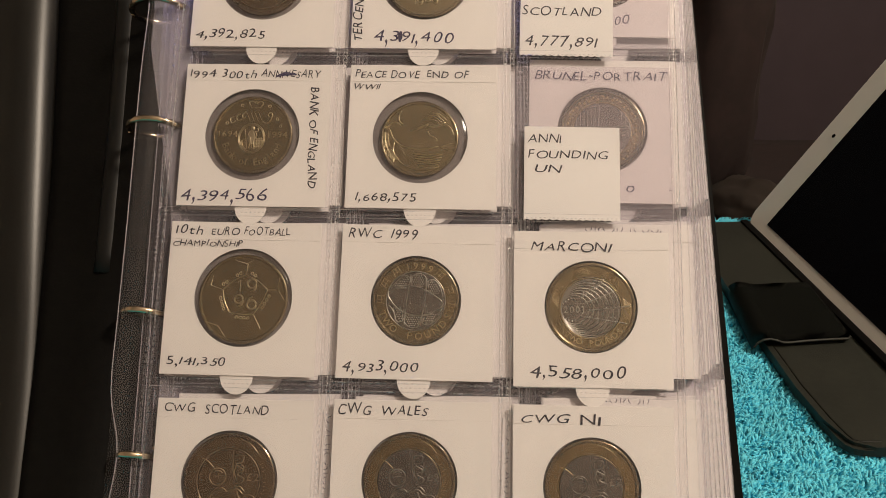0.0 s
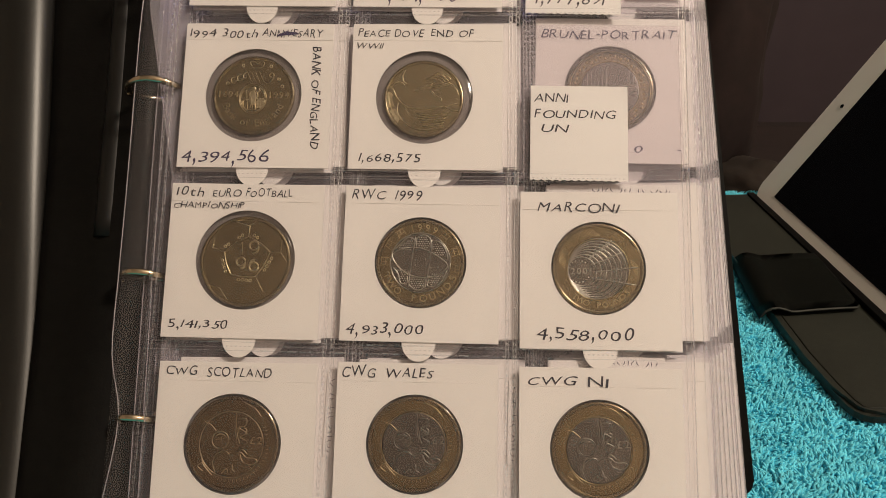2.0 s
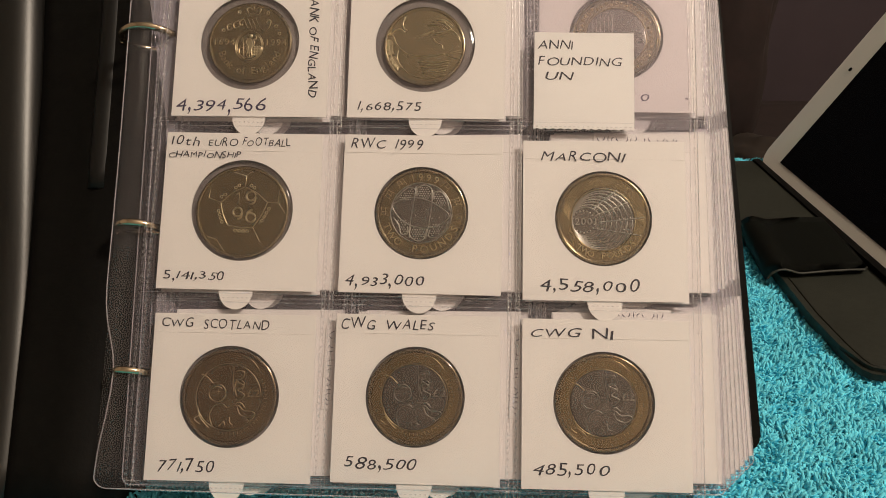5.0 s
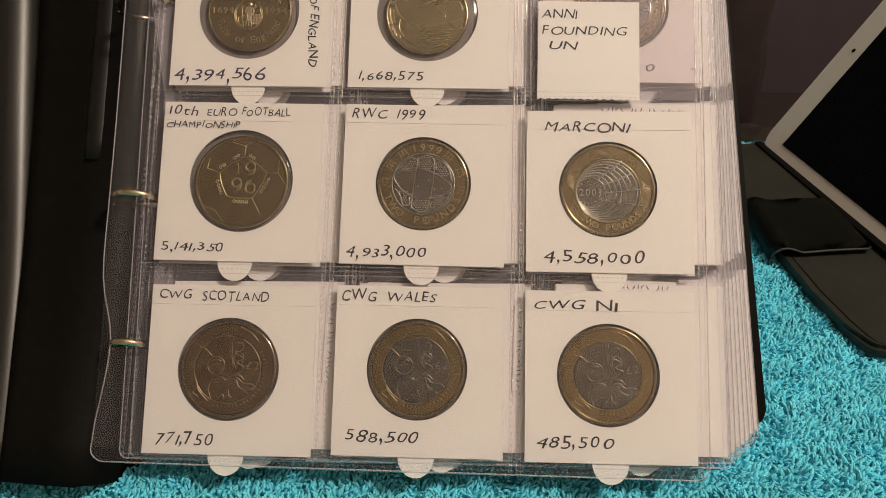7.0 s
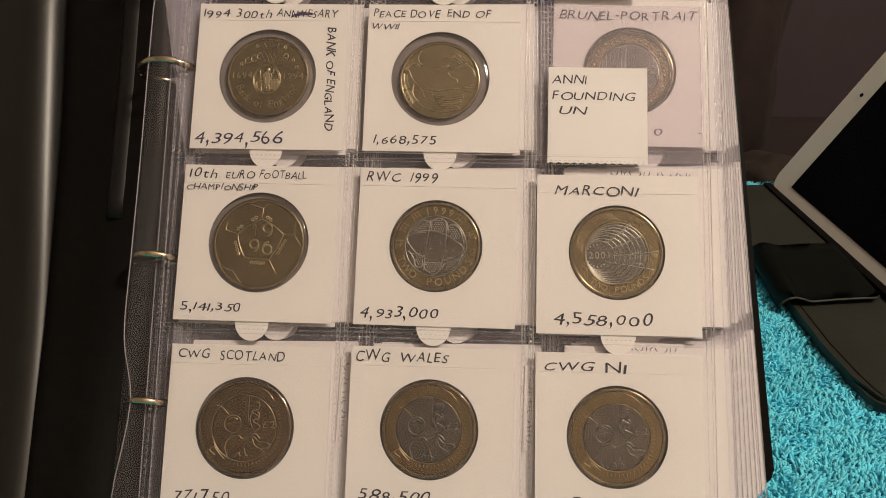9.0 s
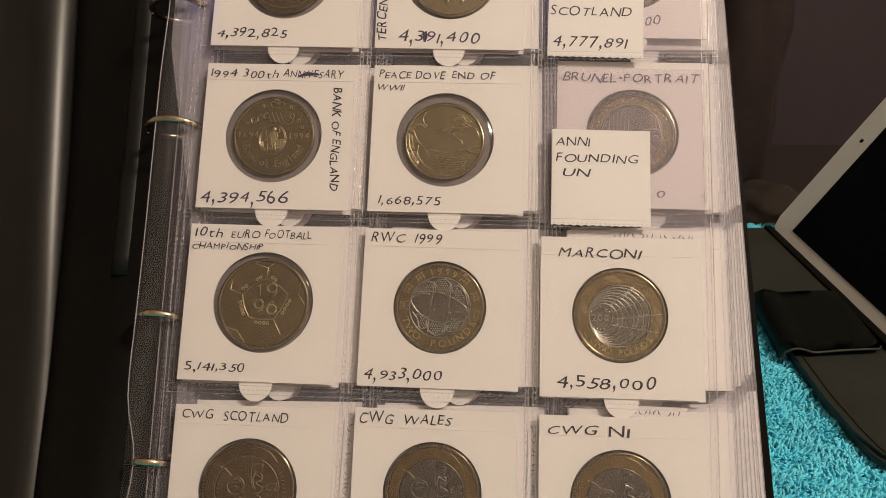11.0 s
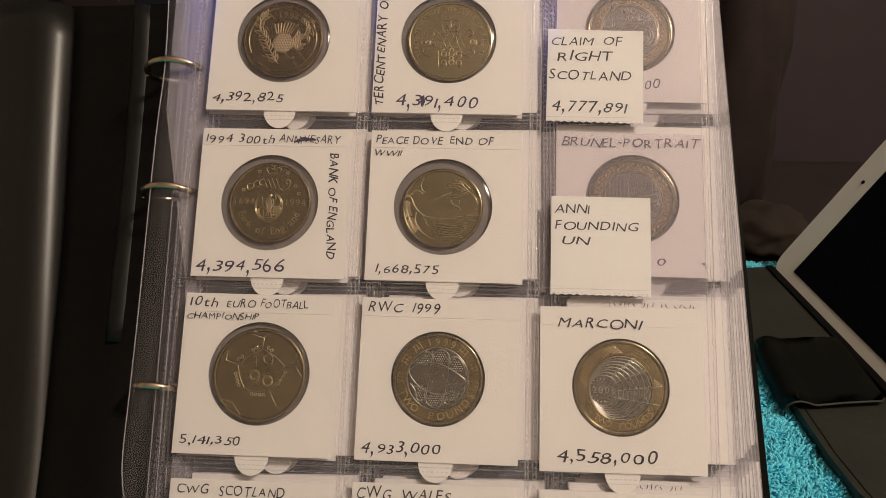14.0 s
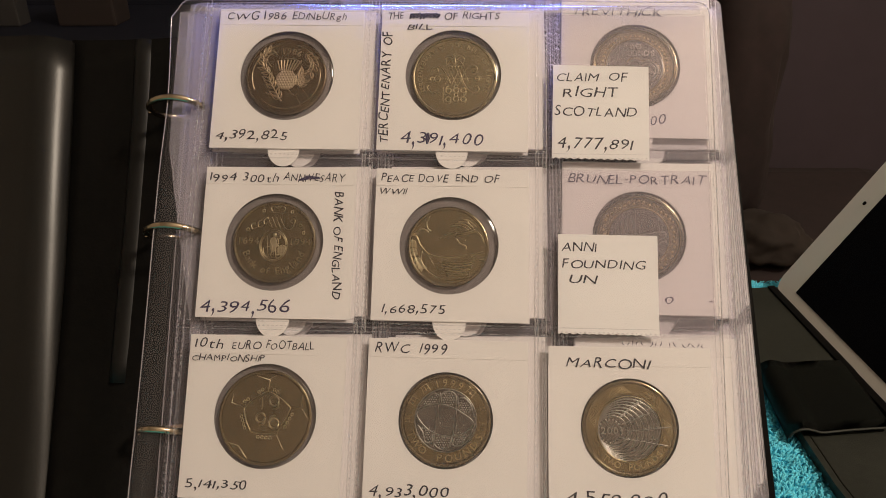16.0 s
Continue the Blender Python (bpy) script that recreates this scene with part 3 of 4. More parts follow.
        hoop = part("ring", tube(pts, 0.00115, 10, True), STEEL, b, "brassy metal binder ring", smooth=True)
        part("ring_joint", box(0.0010, 0.0028, 0.0028, (right - 2 * r, v - 0.0012, -0.0075), 0.0005), STEEL, hoop)


binder()


# ---- pocket pages ----
def page_matrix(k):
    if k == 0:
        return ALBUM @ pose(0.0006, 0, 0.0006, 0, 0, 1.0)
    return ALBUM @ pose(0.0054 + 0.0021 * k, 0.0008 + 0.0002 * k, -0.0016 - 0.0021 * (k - 1) - 0.0012, 0, 0, 1.5 + 0.33 * k)


X0, X1, Y0, Y1 = -0.0135, 0.1615, -0.0058, 0.2122
COLS = (-0.0030, 0.0522, 0.1072, 0.1600)
ROWS_V = (-0.0048, 0.0500, 0.1040, 0.1588)


def pocket_page(k):
    root = thing("pocket_page", page_matrix(k), "clear plastic twelve-pocket coin page held by the binder rings" if k == 0 else "clear plastic coin page in the stack behind", "coin page", "pages in the binder")
    z = 0.0010 if k == 0 else 0.0009
    mat = PAGE if k == 0 else PAGE_BACK
    bm = bmesh.new()
    outline = rounded(X0, Y0, X1, Y1, 0.004 if k == 0 else 0.0022)
    if k == 0:
        left = spline([(-0.0156, 0.2060), (-0.0141, 0.1770), (-0.0146, 0.1500), (-0.0142, 0.1000), (-0.0142, 0.0720), (-0.0140, 0.0470), (-0.0102, 0.0280), (-0.0128, 0.0050)], steps=4)
        outline = [p for p in outline if not (abs(p[0] - X0) < 1e-6)]
        at = next(i for i, p in enumerate(outline) if p[0] < 0 and p[1] < 0.1)
        outline = outline[:at] + left + outline[at:]
    bm.faces.new([bm.verts.new((x, y, z)) for x, y in outline])
    sheet = part("front_sheet", bm, mat, root, pane=True)
    part("cut_edge", tube([(x, y, z) for x, y in outline], 0.0002, 5, True), EDGE, sheet, pane=True)
    if k < 3:
        lip = bmesh.new()
        rows = []
        for q in range(6):
            a = radians(16 * q)
            rows.append([lip.verts.new((x, Y1 - 0.0042 + 0.0045 * math.sin(a), z + 0.0002 - 0.0045 * (1 - math.cos(a)))) for x in (X0 + 0.004, 0.03, 0.09, X1 - 0.003)])
        for a, b in zip(rows, rows[1:]):
            for q in range(3):
                lip.faces.new((a[q], a[q + 1], b[q + 1], b[q]))
        part("curled_lip", lip, EDGE, root, "curled clear top edge", smooth=True, pane=True)
    if k == 0:
        strip = bmesh.new()
        rows = []
        for q in range(61):
            v = Y0 + 0.004 + (Y1 - Y0 - 0.008) * q / 60
            row = []
            for g in range(15):
                f = g / 14
                wave = math.sin(math.pi * f) * (0.0007 * math.sin(2.2 * math.pi * f + 2.0 * noise.noise((0.3, v * 22, 4.0))) + 0.0005 * noise.noise((f * 1.5, v * 35, 8.0)))
                row.append(strip.verts.new((-0.0128 + 0.0090 * f, v, z + 0.0009 + wave)))
            rows.append(row)
        for a, b in zip(rows, rows[1:]):
            for g in range(14):
                strip.faces.new((a[g], a[g + 1], b[g + 1], b[g]))
        part("binding_margin", strip, MARGIN_CLEAR, root, "wavy clear binding margin", smooth=True, pane=True)
    if 0 < k < 6:
        part("binding_margin", outline_slab([(COLS[0] - 0.0034, Y0 + 0.003), (COLS[0] - 0.0012, Y0 + 0.003), (COLS[0] - 0.0012, Y1 - 0.003), (X0 - 0.0060 + 0.0012 * k, Y1 - 0.003), (X0 - 0.0060 + 0.0012 * k, 0.172 - 0.011 * k), (COLS[0] - 0.0040, 0.112 - 0.009 * k)], z - 0.0009, z - 0.0001), MARGIN, root, "hazy punched binding margin", pane=True)
    if k:
        part("side_margin", outline_slab([(X1 - 0.0018, Y0 + 0.003), (X1 - 0.0002, Y0 + 0.003), (X1 - 0.0002, Y1 - 0.003), (X1 - 0.0018, Y1 - 0.003)], z - 0.0012, z - 0.0001), MARGIN, root, "hazy layered page margin", pane=True)
    if k > 2:
        return root
    for i, u in enumerate(COLS):
        pieces = []
        strips = ((-0.0016, 0.00025), (-0.0007, 0.0002), (0.0006, 0.0002), (0.0017, 0.00025)) if 0 < i < 3 else ((-0.0007, 0.0002), (0.0007, 0.0002))
        for du, wd in strips:
            pieces.append(ridge([(u + du, Y0), (u + du, (Y0 + Y1) / 2), (u + du, Y1)], wd, 0.00018, z))
        v = Y0 + 0.002
        while v < Y1 - 0.002 and i < 3:
            pieces.append(ridge([(u - 0.0011, v), (u - 0.0011, v + 0.0005), (u - 0.0011, v + 0.0010)], 0.0004, 0.00018, z))
            pieces.append(ridge([(u + 0.0011, v), (u + 0.0011, v + 0.0005), (u + 0.0011, v + 0.0010)], 0.0004, 0.00018, z))
            v += 0.0018
        part("upright_weld", mesh_of("upright_weld", pieces), WELD, sheet, "ribbed heat-sealed seam", pane=True)
    for v in ROWS_V:
        pieces = [ridge([(X0 + 0.01, v + d), (0.07, v + d), (X1, v + d)], 0.0002, 0.0001, z) for d in (-0.0012, 0.0014)]
        u = COLS[0]
        while u < COLS[3]:
            pieces.append(ridge([(u, v + 0.0001), (u + 0.0004, v + 0.0001), (u + 0.0008, v + 0.0001)], 0.00022, 0.00007, z))
            u += 0.0014
        part("cross_weld", mesh_of("cross_weld", pieces), WELD, sheet, "dotted heat-sealed seam", pane=True)
    return root


# ---- coin holders ----
SIDE = 0.0485


def coin_holder(m, hole, texts, label, ruled=True, tab=True, seed=1, group="coin holders in the top page", ink=None, seat=0.0130):
    rng = random.Random(seed)
    h = thing("coin_holder", m, label, "coin holder", group)
    cx, cy, r = hole
    front = holed_card(SIDE, SIDE, cx, cy, r, -0.0004, 0.0)
    face = part("front_card", front, CARD, h)
    rear = holed_card(SIDE, SIDE, cx, cy, r + 0.0002, -0.0026, -0.0022, 48)
    rear.transform(Matrix.Translation((rng.uniform(-0.0002, 0.0009), rng.uniform(-0.0009, 0.0001), 0)))
    part("back_card", rear, CARD, h)
    backing = lathe([(r + 0.001, -0.0014), (r * 0.6, -0.0014), (0.0, -0.0014)], 48)
    backing.transform(Matrix.Translation((cx, cy, 0)))
    part("window_backing", backing, GAP, h, "cloudy clear film behind the coin")
    # the film swells from under the card's edge up to the coin
    gap = r - seat
    swell = [(r - gap * f, -0.00045 + 0.00075 * (1 - (1 - f) ** 1.7)) for f in [q / 8 for q in range(9)]]
    win = lathe([(r + 0.0002, -0.00047)] + swell + [(seat - 0.0006, 0.00031)], 72)
    win.transform(Matrix.Translation((cx, cy, 0)))
    part("window_film", win, WINDOW, h, "clear film rising from the card to the coin", smooth=True, pane=True)
    if ruled:
        part("fold_over_flap", box(SIDE - 0.0004, 0.0056, 0.00008, (SIDE / 2, SIDE - 0.0029, 0.00006), 0.00005, segments=1), CARD, face, "folded white top strip")
    if tab:
        pts = [(SIDE / 2 + 0.0052 * math.cos(radians(a)), 0.0058 * math.sin(radians(a))) for a in range(180, 361, 12)]
        pts = [(SIDE / 2 - 0.0052, 0.001)] + pts + [(SIDE / 2 + 0.0052, 0.001)]
        part("pull_tab", outline_slab(pts, -0.0008, -0.00045), CARD, h, "rounded white thumb tab")
    for text, x, y, width, cap, turn in texts:
        z = 0.00022 if (ruled and turn == 0 and y > 38) else 0.00008
        name = "number" if text[0].isdigit() and "," in text else "writing"
        part(name, mesh_of(name, [written(text, x / 1000, y / 1000, width / 1000, cap / 1000, z, rng, turn, weight=0.006 if turn else -0.003)]), INK_FAINT if text in ("4,394,566", "4,391,400") else ink or INK, face, "handwritten ink")
    return h


CENTRE = (0.0240, 0.0245)
CARDS = {
    "thistle": (-1.9, 161.2, 0.95, 15.5, (23.8, 25.2), "white card coin holder with black handwriting and a thistle coin",
                [("CWG 1986", 2.2, 44.8, 20.0, 2.7, 0), ("EDINbURgh", 24.4, 44.9, 18.0, 2.5, 0), ("4,392,825", 1.6, 3.2, 23.5, 3.0, 0)]),
    "rights": (52.5, 162.1, 0.95, 15.6, (24.1, 25.9), "white card coin holder with an inked-out word and upright writing",
               [("THE", 1.8, 45.2, 5.3, 2.3, 0), ("OF RIGHTS", 20.6, 45.3, 18.0, 2.3, 0), ("BILL", 8.4, 41.6, 8.4, 2.0, 0),
                ("TERCENTENARY OF", 3.6, 2.2, 38.5, 2.9, 90), ("4,391,400", 7.6, 2.2, 26.0, 4.0, 0)]),
    "bank": (-0.8, 106.3, 1.2, 15.6, (23.3, 24.2), "white card coin holder with writing along its top and side",
             [("1994 300th", 1.3, 43.7, 22.0, 2.7, 0), ("ANNIVESARY", 25.0, 43.9, 19.6, 2.5, 0), ("BANK OF ENGLAND", 41.9, 40.6, 34.0, 2.7, -89), ("4,394,566", 1.4, 1.8, 27.6, 3.7, 0)]),
    "dove": (54.0, 107.5, 1.1, 15.5, (23.6, 23.9), "white card coin holder with a dove coin in its window",
             [("PEACE DOVE", 1.6, 44.2, 21.0, 2.4, 0), ("END OF", 25.2, 44.3, 13.5, 2.4, 0), ("WWII", 0.9, 39.9, 8.8, 2.0, 0), ("1,668,575", 3.2, 2.4, 19.5, 2.6, 0)]),
    "football": (-0.5, 52.5, 1.0, 15.6, (24.7, 24.4), "white card coin holder with a football coin in its window",
                 [("10th", 1.5, 44.3, 8.5, 2.6, 0), ("EURO", 13.0, 44.4, 9.0, 2.4, 0), ("FOOTBALL", 23.6, 44.5, 14.8, 2.3, 0), ("CHAMPIONSHIP", 0.8, 40.6, 22.5, 1.9, 0), ("5,141,350", 2.0, 3.0, 18.6, 2.6, 0)]),
    "rugby": (54.7, 53.6, 0.9, 14.2, (24.1, 24.5), "white card coin holder with a rugby coin in its window",
              [("RWC", 1.9, 44.1, 10.5, 2.8, 0), ("1999", 15.5, 44.1, 8.3, 2.9, 0), ("4,933,000", 1.7, 2.2, 23.6, 3.1, 0)]),
    "radio": (109.6, 53.4, 1.4, 14.4, (24.0, 24.8), "white card coin holder with a two-colour coin of arcs and rays",
              [("MARCONI", 5.4, 42.2, 24.4, 2.8, 0), ("4,558,000", 4.9, 3.0, 29.2, 3.3, 0)]),
    "games_a": (1.3, -3.3, 1.3, 14.8, (23.7, 24.3), "white card coin holder with a dark toned coin in its window",
                [("CWG", 2.0, 44.3, 9.6, 2.6, 0), ("SCOTLAND", 14.9, 44.2, 19.6, 2.6, 0), ("771,750", 3.6, 2.6, 16.5, 3.2, 0)]),
    "games_b": (55.8, -1.3, 1.2, 14.5, (23.9, 24.7), "white card coin holder with a two-colour games coin",
                [("CWG", 1.4, 44.2, 10.0, 2.8, 0), ("WALES", 14.6, 44.2, 13.9, 2.6, 0), ("588,500", 4.0, 4.2, 20.4, 3.3, 0)]),
    "games_c": (110.8, -0.5, 1.4, 14.6, (23.7, 24.6), "white card coin holder with a grey-centred games coin",
                [("CWG", 2.4, 43.0, 14.0, 2.6, 0), ("NI", 20.4, 43.0, 6.0, 2.8, 0), ("485,500", 2.9, 4.2, 21.6, 3.2, 0)]),
}
HOLDERS = {}
SEATS = {"thistle": 0.0133, "rights": 0.0136, "bank": 0.0131, "dove": 0.0127}
for n, (key, (u, v, turn, r, mid, label, texts)) in enumerate(CARDS.items()):
    m = ALBUM @ pose(u / 1000, v / 1000, 0.0, 0, 0, turn)
    HOLDERS[key] = coin_holder(m, (mid[0] / 1000, mid[1] / 1000, r / 1000), texts, label, seed=50 + n, seat=SEATS.get(key, r / 1000 - 0.0011))

# inked-out word and smudged letters
rng = random.Random(3)
scrawl = [ridge([(0.0093 + 0.0011 * i, 0.0452 + rng.uniform(0, 0.0006)), (0.0099 + 0.0011 * i, 0.0467), (0.0105 + 0.0011 * i, 0.0476 - rng.uniform(0, 0.0006))], 0.0007, 0.00002, 0.00022 + 0.000004 * i) for i in range(9)]
part("crossed_out_word", mesh_of("crossed_out_word", scrawl), INK, HOLDERS["rights"], "word blotted out in ink")
part("overwritten_figure", mesh_of("overwritten_figure", [ridge([(0.0163, 0.0022), (0.0164, 0.0040), (0.0166, 0.0060)], 0.0008, 0.00002, 0.0001)]), INK_FAINT, HOLDERS["rights"], "figure gone over in violet ink")
part("overwritten_letters", mesh_of("overwritten_letters", [ridge([(0.0300, 0.0442), (0.0330, 0.0452), (0.0370, 0.0450)], 0.0007, 0.00002, 0.00024)]), INK_FAINT, HOLDERS["bank"], "letters gone over in ink")


def loose_note(m, w, h, lines, label, seed):
    note = thing("paper_note", m, label, "paper note", "paper notes in the pockets")
    rng = random.Random(seed)
    pts = []
    n = 26
    for i in range(n + 1):
        pts.append((w * i / n, 0.0 if i % 2 else -0.00045))
    pts += [(w, h), (0.0, h)]
    sheet = part("paper", outline_slab(pts, 0.0, 0.0002), NOTE, note)
    for text, x, y, width, cap in lines:
        part("writing", mesh_of("writing", [written(text, x / 1000, y / 1000, width / 1000, cap / 1000, 0.00026, rng, wobble=0.7)]), INK, sheet, "handwritten ink")


loose_note(ALBUM @ pose(0.1086, 0.1614, 0.0, 0, 0, 0.2), 0.0306, 0.0312,
           [("CLAIM", 0.9, 25.8, 13.2, 2.9), ("OF", 17.5, 26.0, 6.0, 3.0), ("RIGHT", 3.1, 20.4, 17.6, 3.2), ("SCOTLAND", 0.6, 14.0, 25.8, 3.2), ("4,777,891", 1.5, 3.2, 23.5, 3.6)],
           "white paper note with handwriting and a torn perforated edge", 31)
loose_note(ALBUM @ pose(0.1114, 0.1060, 0.0, 0, 0, 0.8), 0.0305, 0.0306,
           [("ANNI", 1.0, 25.2, 10.6, 3.0), ("FOUNDING", 1.2, 20.0, 25.3, 2.8), ("UN", 3.2, 15.2, 8.3, 2.8)],
           "white paper note with handwriting tucked in a pocket", 37)

pages = [pocket_page(k) for k in range(8)]
for v0, v1 in ((0.1045, 0.1560), (0.1600, 0.2090)):
    part("pocket_layer", outline_slab([(0.1092, v0), (0.1608, v0), (0.1608, v1), (0.1092, v1)], -0.0022, -0.0020), CLOUDY, pages[0], "cloudy inner layer of a pocket", pane=True)

# ---- holders in the pages behind ----
plain = None
for k in range(1, 8):
    for row in range(4):
        for col in range(3):
            u, v = 0.0 + 0.0552 * col + (0.0022 if col == 2 else 0.0), -0.0028 + 0.0545 * row
            jig = random.Random(100 * k + 10 * row + col)
            m = page_matrix(k) @ pose(u + jig.uniform(-0.0004, 0.0006), v + jig.uniform(-0.0004, 0.0004), 0, 0, 0, jig.uniform(-0.5, 0.5))
            if k == 1 and col == 2 and row >= 2:
                continue
            if k > 2 and col < 2:
                continue
            if plain is None:
                plain = coin_holder(m, (*CENTRE, 0.0146), [], "plain white card coin holder in a page behind", tab=True, group="coin holders in the pages behind")
            else:
                copy_thing(plain, m)
for u, v, count, upright in ((0.0515, 0.0190, 8, True), (0.1068, 0.0190, 8, True), (0.1300, 0.1022, 9, False), (0.1340, 0.0487, 6, False)):
    owner = thing("paper_strip", ALBUM @ pose(u, v, -0.0024), "sliver of card with unreadable writing behind the page", "paper strip", "slivers of card")
    length = 0.0026 * count + 0.004
    size = (0.0034, length) if upright else (length, 0.0036)
    part("card", outline_slab([(0, 0), (size[0], 0), size, (0, size[1])], -0.0003, 0.0), CARD, owner)
    for q in range(2 * count):
        d = 0.0016 + 0.0014 * q
        jag = random.Random(q + count)
        if jag.random() < 0.2:
            continue
        a, b2 = jag.uniform(0.0008, 0.0012), jag.uniform(0.0020, 0.0026)
        e, f = jag.uniform(-0.0005, 0.0005), jag.uniform(-0.0004, 0.0004)
        pts = [(a, d + e), ((a + b2) / 2, d + f), (b2, d - e)] if upright else [(d + e, a), (d + f, (a + b2) / 2), (d - e, b2)]
        part("bar", mesh_of("bar", [ridge(pts, 0.00016, 0.00002, 0.00005)]), INK_FAINT, owner)
TREV = coin_holder(ALBUM @ pose(0.1357 - 0.0240, 0.1940 - 0.0245, -0.0028, 0, 0, 0.6), (*CENTRE, 0.0146), [("TREVITHICK", 3.0, 42.2, 30.0, 2.6, 0), ("00", 28.5, 4.5, 4.8, 2.8, 0)],
                   "white card coin holder seen through the plastic page", seed=40, group="coin holders in the pages behind", ink=INK_FAINT)
BRUN = coin_holder(ALBUM @ pose(0.1370 - 0.0240, 0.1372 - 0.0248, -0.0028, 0, 0, 0.9), (*CENTRE, 0.0146), [("BRUNEL-PORTRAIT", 1.6, 41.6, 43.0, 2.8, 0), ("0", 31.0, 3.8, 2.6, 2.6, 0), ("-", 44.6, 3.8, 1.2, 2.6, 0)],
                   "white card coin holder with a bridge coin behind plastic", seed=41, group="coin holders in the pages behind", ink=INK_FAINT)


# ---- coins ----
def coin(key, holder, r, turn, metals, label, relief, ring=None, shift=(0.0, 0.0)):
    """A coin lying in a holder's window: rim, field, and for two-metal coins an outer ring; the design is raised."""
    mid = [q / 1000 for q in CARDS[key][4]] if key in CARDS else CENTRE
    m = holder.matrix_world @ pose(mid[0] + shift[0], mid[1] + shift[1], -0.0002, 0, 0, turn)
    c = thing("coin", m, label, "coin", "coins in the album")
    outer, inner = metals
    rim = [(0.0, -0.0019), (r, -0.0019), (r, -0.00015), (r - 0.0002, 0.0), (r - 0.0009, 0.0), (r - 0.0011, -0.0003)]
    if ring is None:
        base = {outer: part("body", lathe(rim + [(r * 0.5, -0.0003), (0.0, -0.0003)], 80), outer, c)}
    else:
        base = {outer: part("outer_ring", lathe(rim + [(ring, -0.00032), (ring, -0.0009), (ring - 0.0004, -0.0019)], 80), outer, c)}
        base[inner] = part("centre", lathe([(0.0, -0.0018), (ring - 0.0001, -0.0018), (ring - 0.0001, -0.00034), (ring - 0.0004, -0.00028), (0.0, -0.00028)], 64), inner, c)
    part("rim", lathe([(r - 0.0009, -0.00005), (r - 0.0007, 0.00006), (r - 0.00035, 0.00007), (r - 0.00008, -0.0001)], 80), outer, base[outer], "raised rim", smooth=True)
    for name, mat, pieces in relief(r):
        part(name, mesh_of(name, pieces), WORN_LIT[mat], base[mat], "", smooth=name not in ("lettering", "date", "value"))
    return c


Z, H = -0.0003, 0.00040


def lines(r, sets, width=0.00024, height=0.00036):
    return [ridge([(x * r, y * r) for x, y in s], width * 1.05, height, Z) for s in sets]


def leaf(x, y, a, l):
    c, s = math.cos(radians(a)), math.sin(radians(a))
    return [(x + l * (t * c - k * s), y + l * (t * s + k * c)) for t, k in ((0, 0), (0.35, 0.22), (0.7, 0.16), (1, 0), (0.6, -0.12), (0.25, -0.1), (0, 0))]


def spray(points, n, size, spread=38):
    """Leaves set in pairs along a bent stem."""
    path = spline(points)
    out = [path]
    for k in range(n):
        i = min(len(path) - 2, int((k + 0.5) / n * (len(path) - 1)))
        (x, y), (x1, y1) = path[i], path[i + 1]
        a = math.degrees(math.atan2(y1 - y, x1 - x))
        out += [leaf(x, y, a + spread, size), leaf(x, y, a - spread, size * 0.9)]
    return out


def mound(r, outline, height):
    """A low swelling of the metal inside an outline."""
    n = len(outline)
    mx, my = sum(p[0] for p in outline) / n, sum(p[1] for p in outline) / n
    vs, fs = [], []
    for k, h in ((1.0, 0.0), (0.85, 0.55), (0.6, 0.85), (0.3, 0.97)):
        vs += [((mx + (x - mx) * k) * r, (my + (y - my) * k) * r, Z - 0.00002 + h * height * 0.6) for x, y in outline]
    vs.append((mx * r, my * r, Z - 0.00002 + height * 0.6))
    for ring in range(3):
        for i in range(n):
            j = (i + 1) % n
            fs.append((ring * n + i, ring * n + j, ring * n + n + j, ring * n + n + i))
    fs += [(3 * n + i, 3 * n + (i + 1) % n, 4 * n) for i in range(n)]
    return vs, fs


def thistle(r):
    s = [arc(0, 0, 0.84, 20, 75, 16), arc(0, 0, 0.84, 100, 205, 30), arc(0, 0, 0.84, 225, 375, 40)]
    for i in range(8):
        f = i / 7
        s.append(spline([(-0.16 + 0.34 * f, 0.14), (-0.20 + 0.48 * f, 0.30), (-0.23 + 0.60 * f, 0.44 - 0.05 * abs(f - 0.4))]))
    s.append(spline([(0.02, 0.46), (0.20, 0.44), (0.37, 0.34)]))
    s += spray([(-0.12, -0.62), (-0.30, -0.30), (-0.44, -0.02)], 5, 0.22)
    s += spray([(-0.40, 0.06), (-0.58, 0.26), (-0.56, 0.52), (-0.42, 0.66)], 6, 0.20)
    s += spray([(0.42, 0.58), (0.60, 0.46), (0.66, 0.26), (0.58, 0.06)], 5, 0.20)
    s += spray([(0.20, -0.24), (0.34, -0.04), (0.42, 0.10)], 4, 0.18)
    s += spray([(0.34, -0.30), (0.46, -0.12)], 2, 0.18)
    s += [[(0.26, -0.50), (0.38, -0.72)], [(0.42, -0.35), (0.56, -0.53)], [(-0.24, 0.56), (-0.36, 0.70)], [(-0.46, 0.36), (-0.36, 0.24)], spline([(-0.50, -0.42), (-0.26, -0.52), (-0.08, -0.64)]), spline([(0.06, -0.34), (0.20, -0.50), (0.30, -0.46)])]
    beads = [mound(r, arc(0, -0.09, 0.27, 0, 345, 23), 0.00022)]
    for j in range(7):
        for i in range(8):
            x, y = -0.25 + 0.066 * i + 0.033 * (j % 2), -0.29 + 0.066 * j
            if x * x + (y + 0.09) ** 2 < 0.062:
                beads.append(bead(x * r, y * r, 0.030 * r, Z + 0.00013, 0.00016, 6))
    return [("design", BRONZE, lines(r, s, 0.00022) + beads), ("date", BRONZE, [arc_text("1986", 0.66 * r, 98, 62, 0.21 * r, Z, H)])]


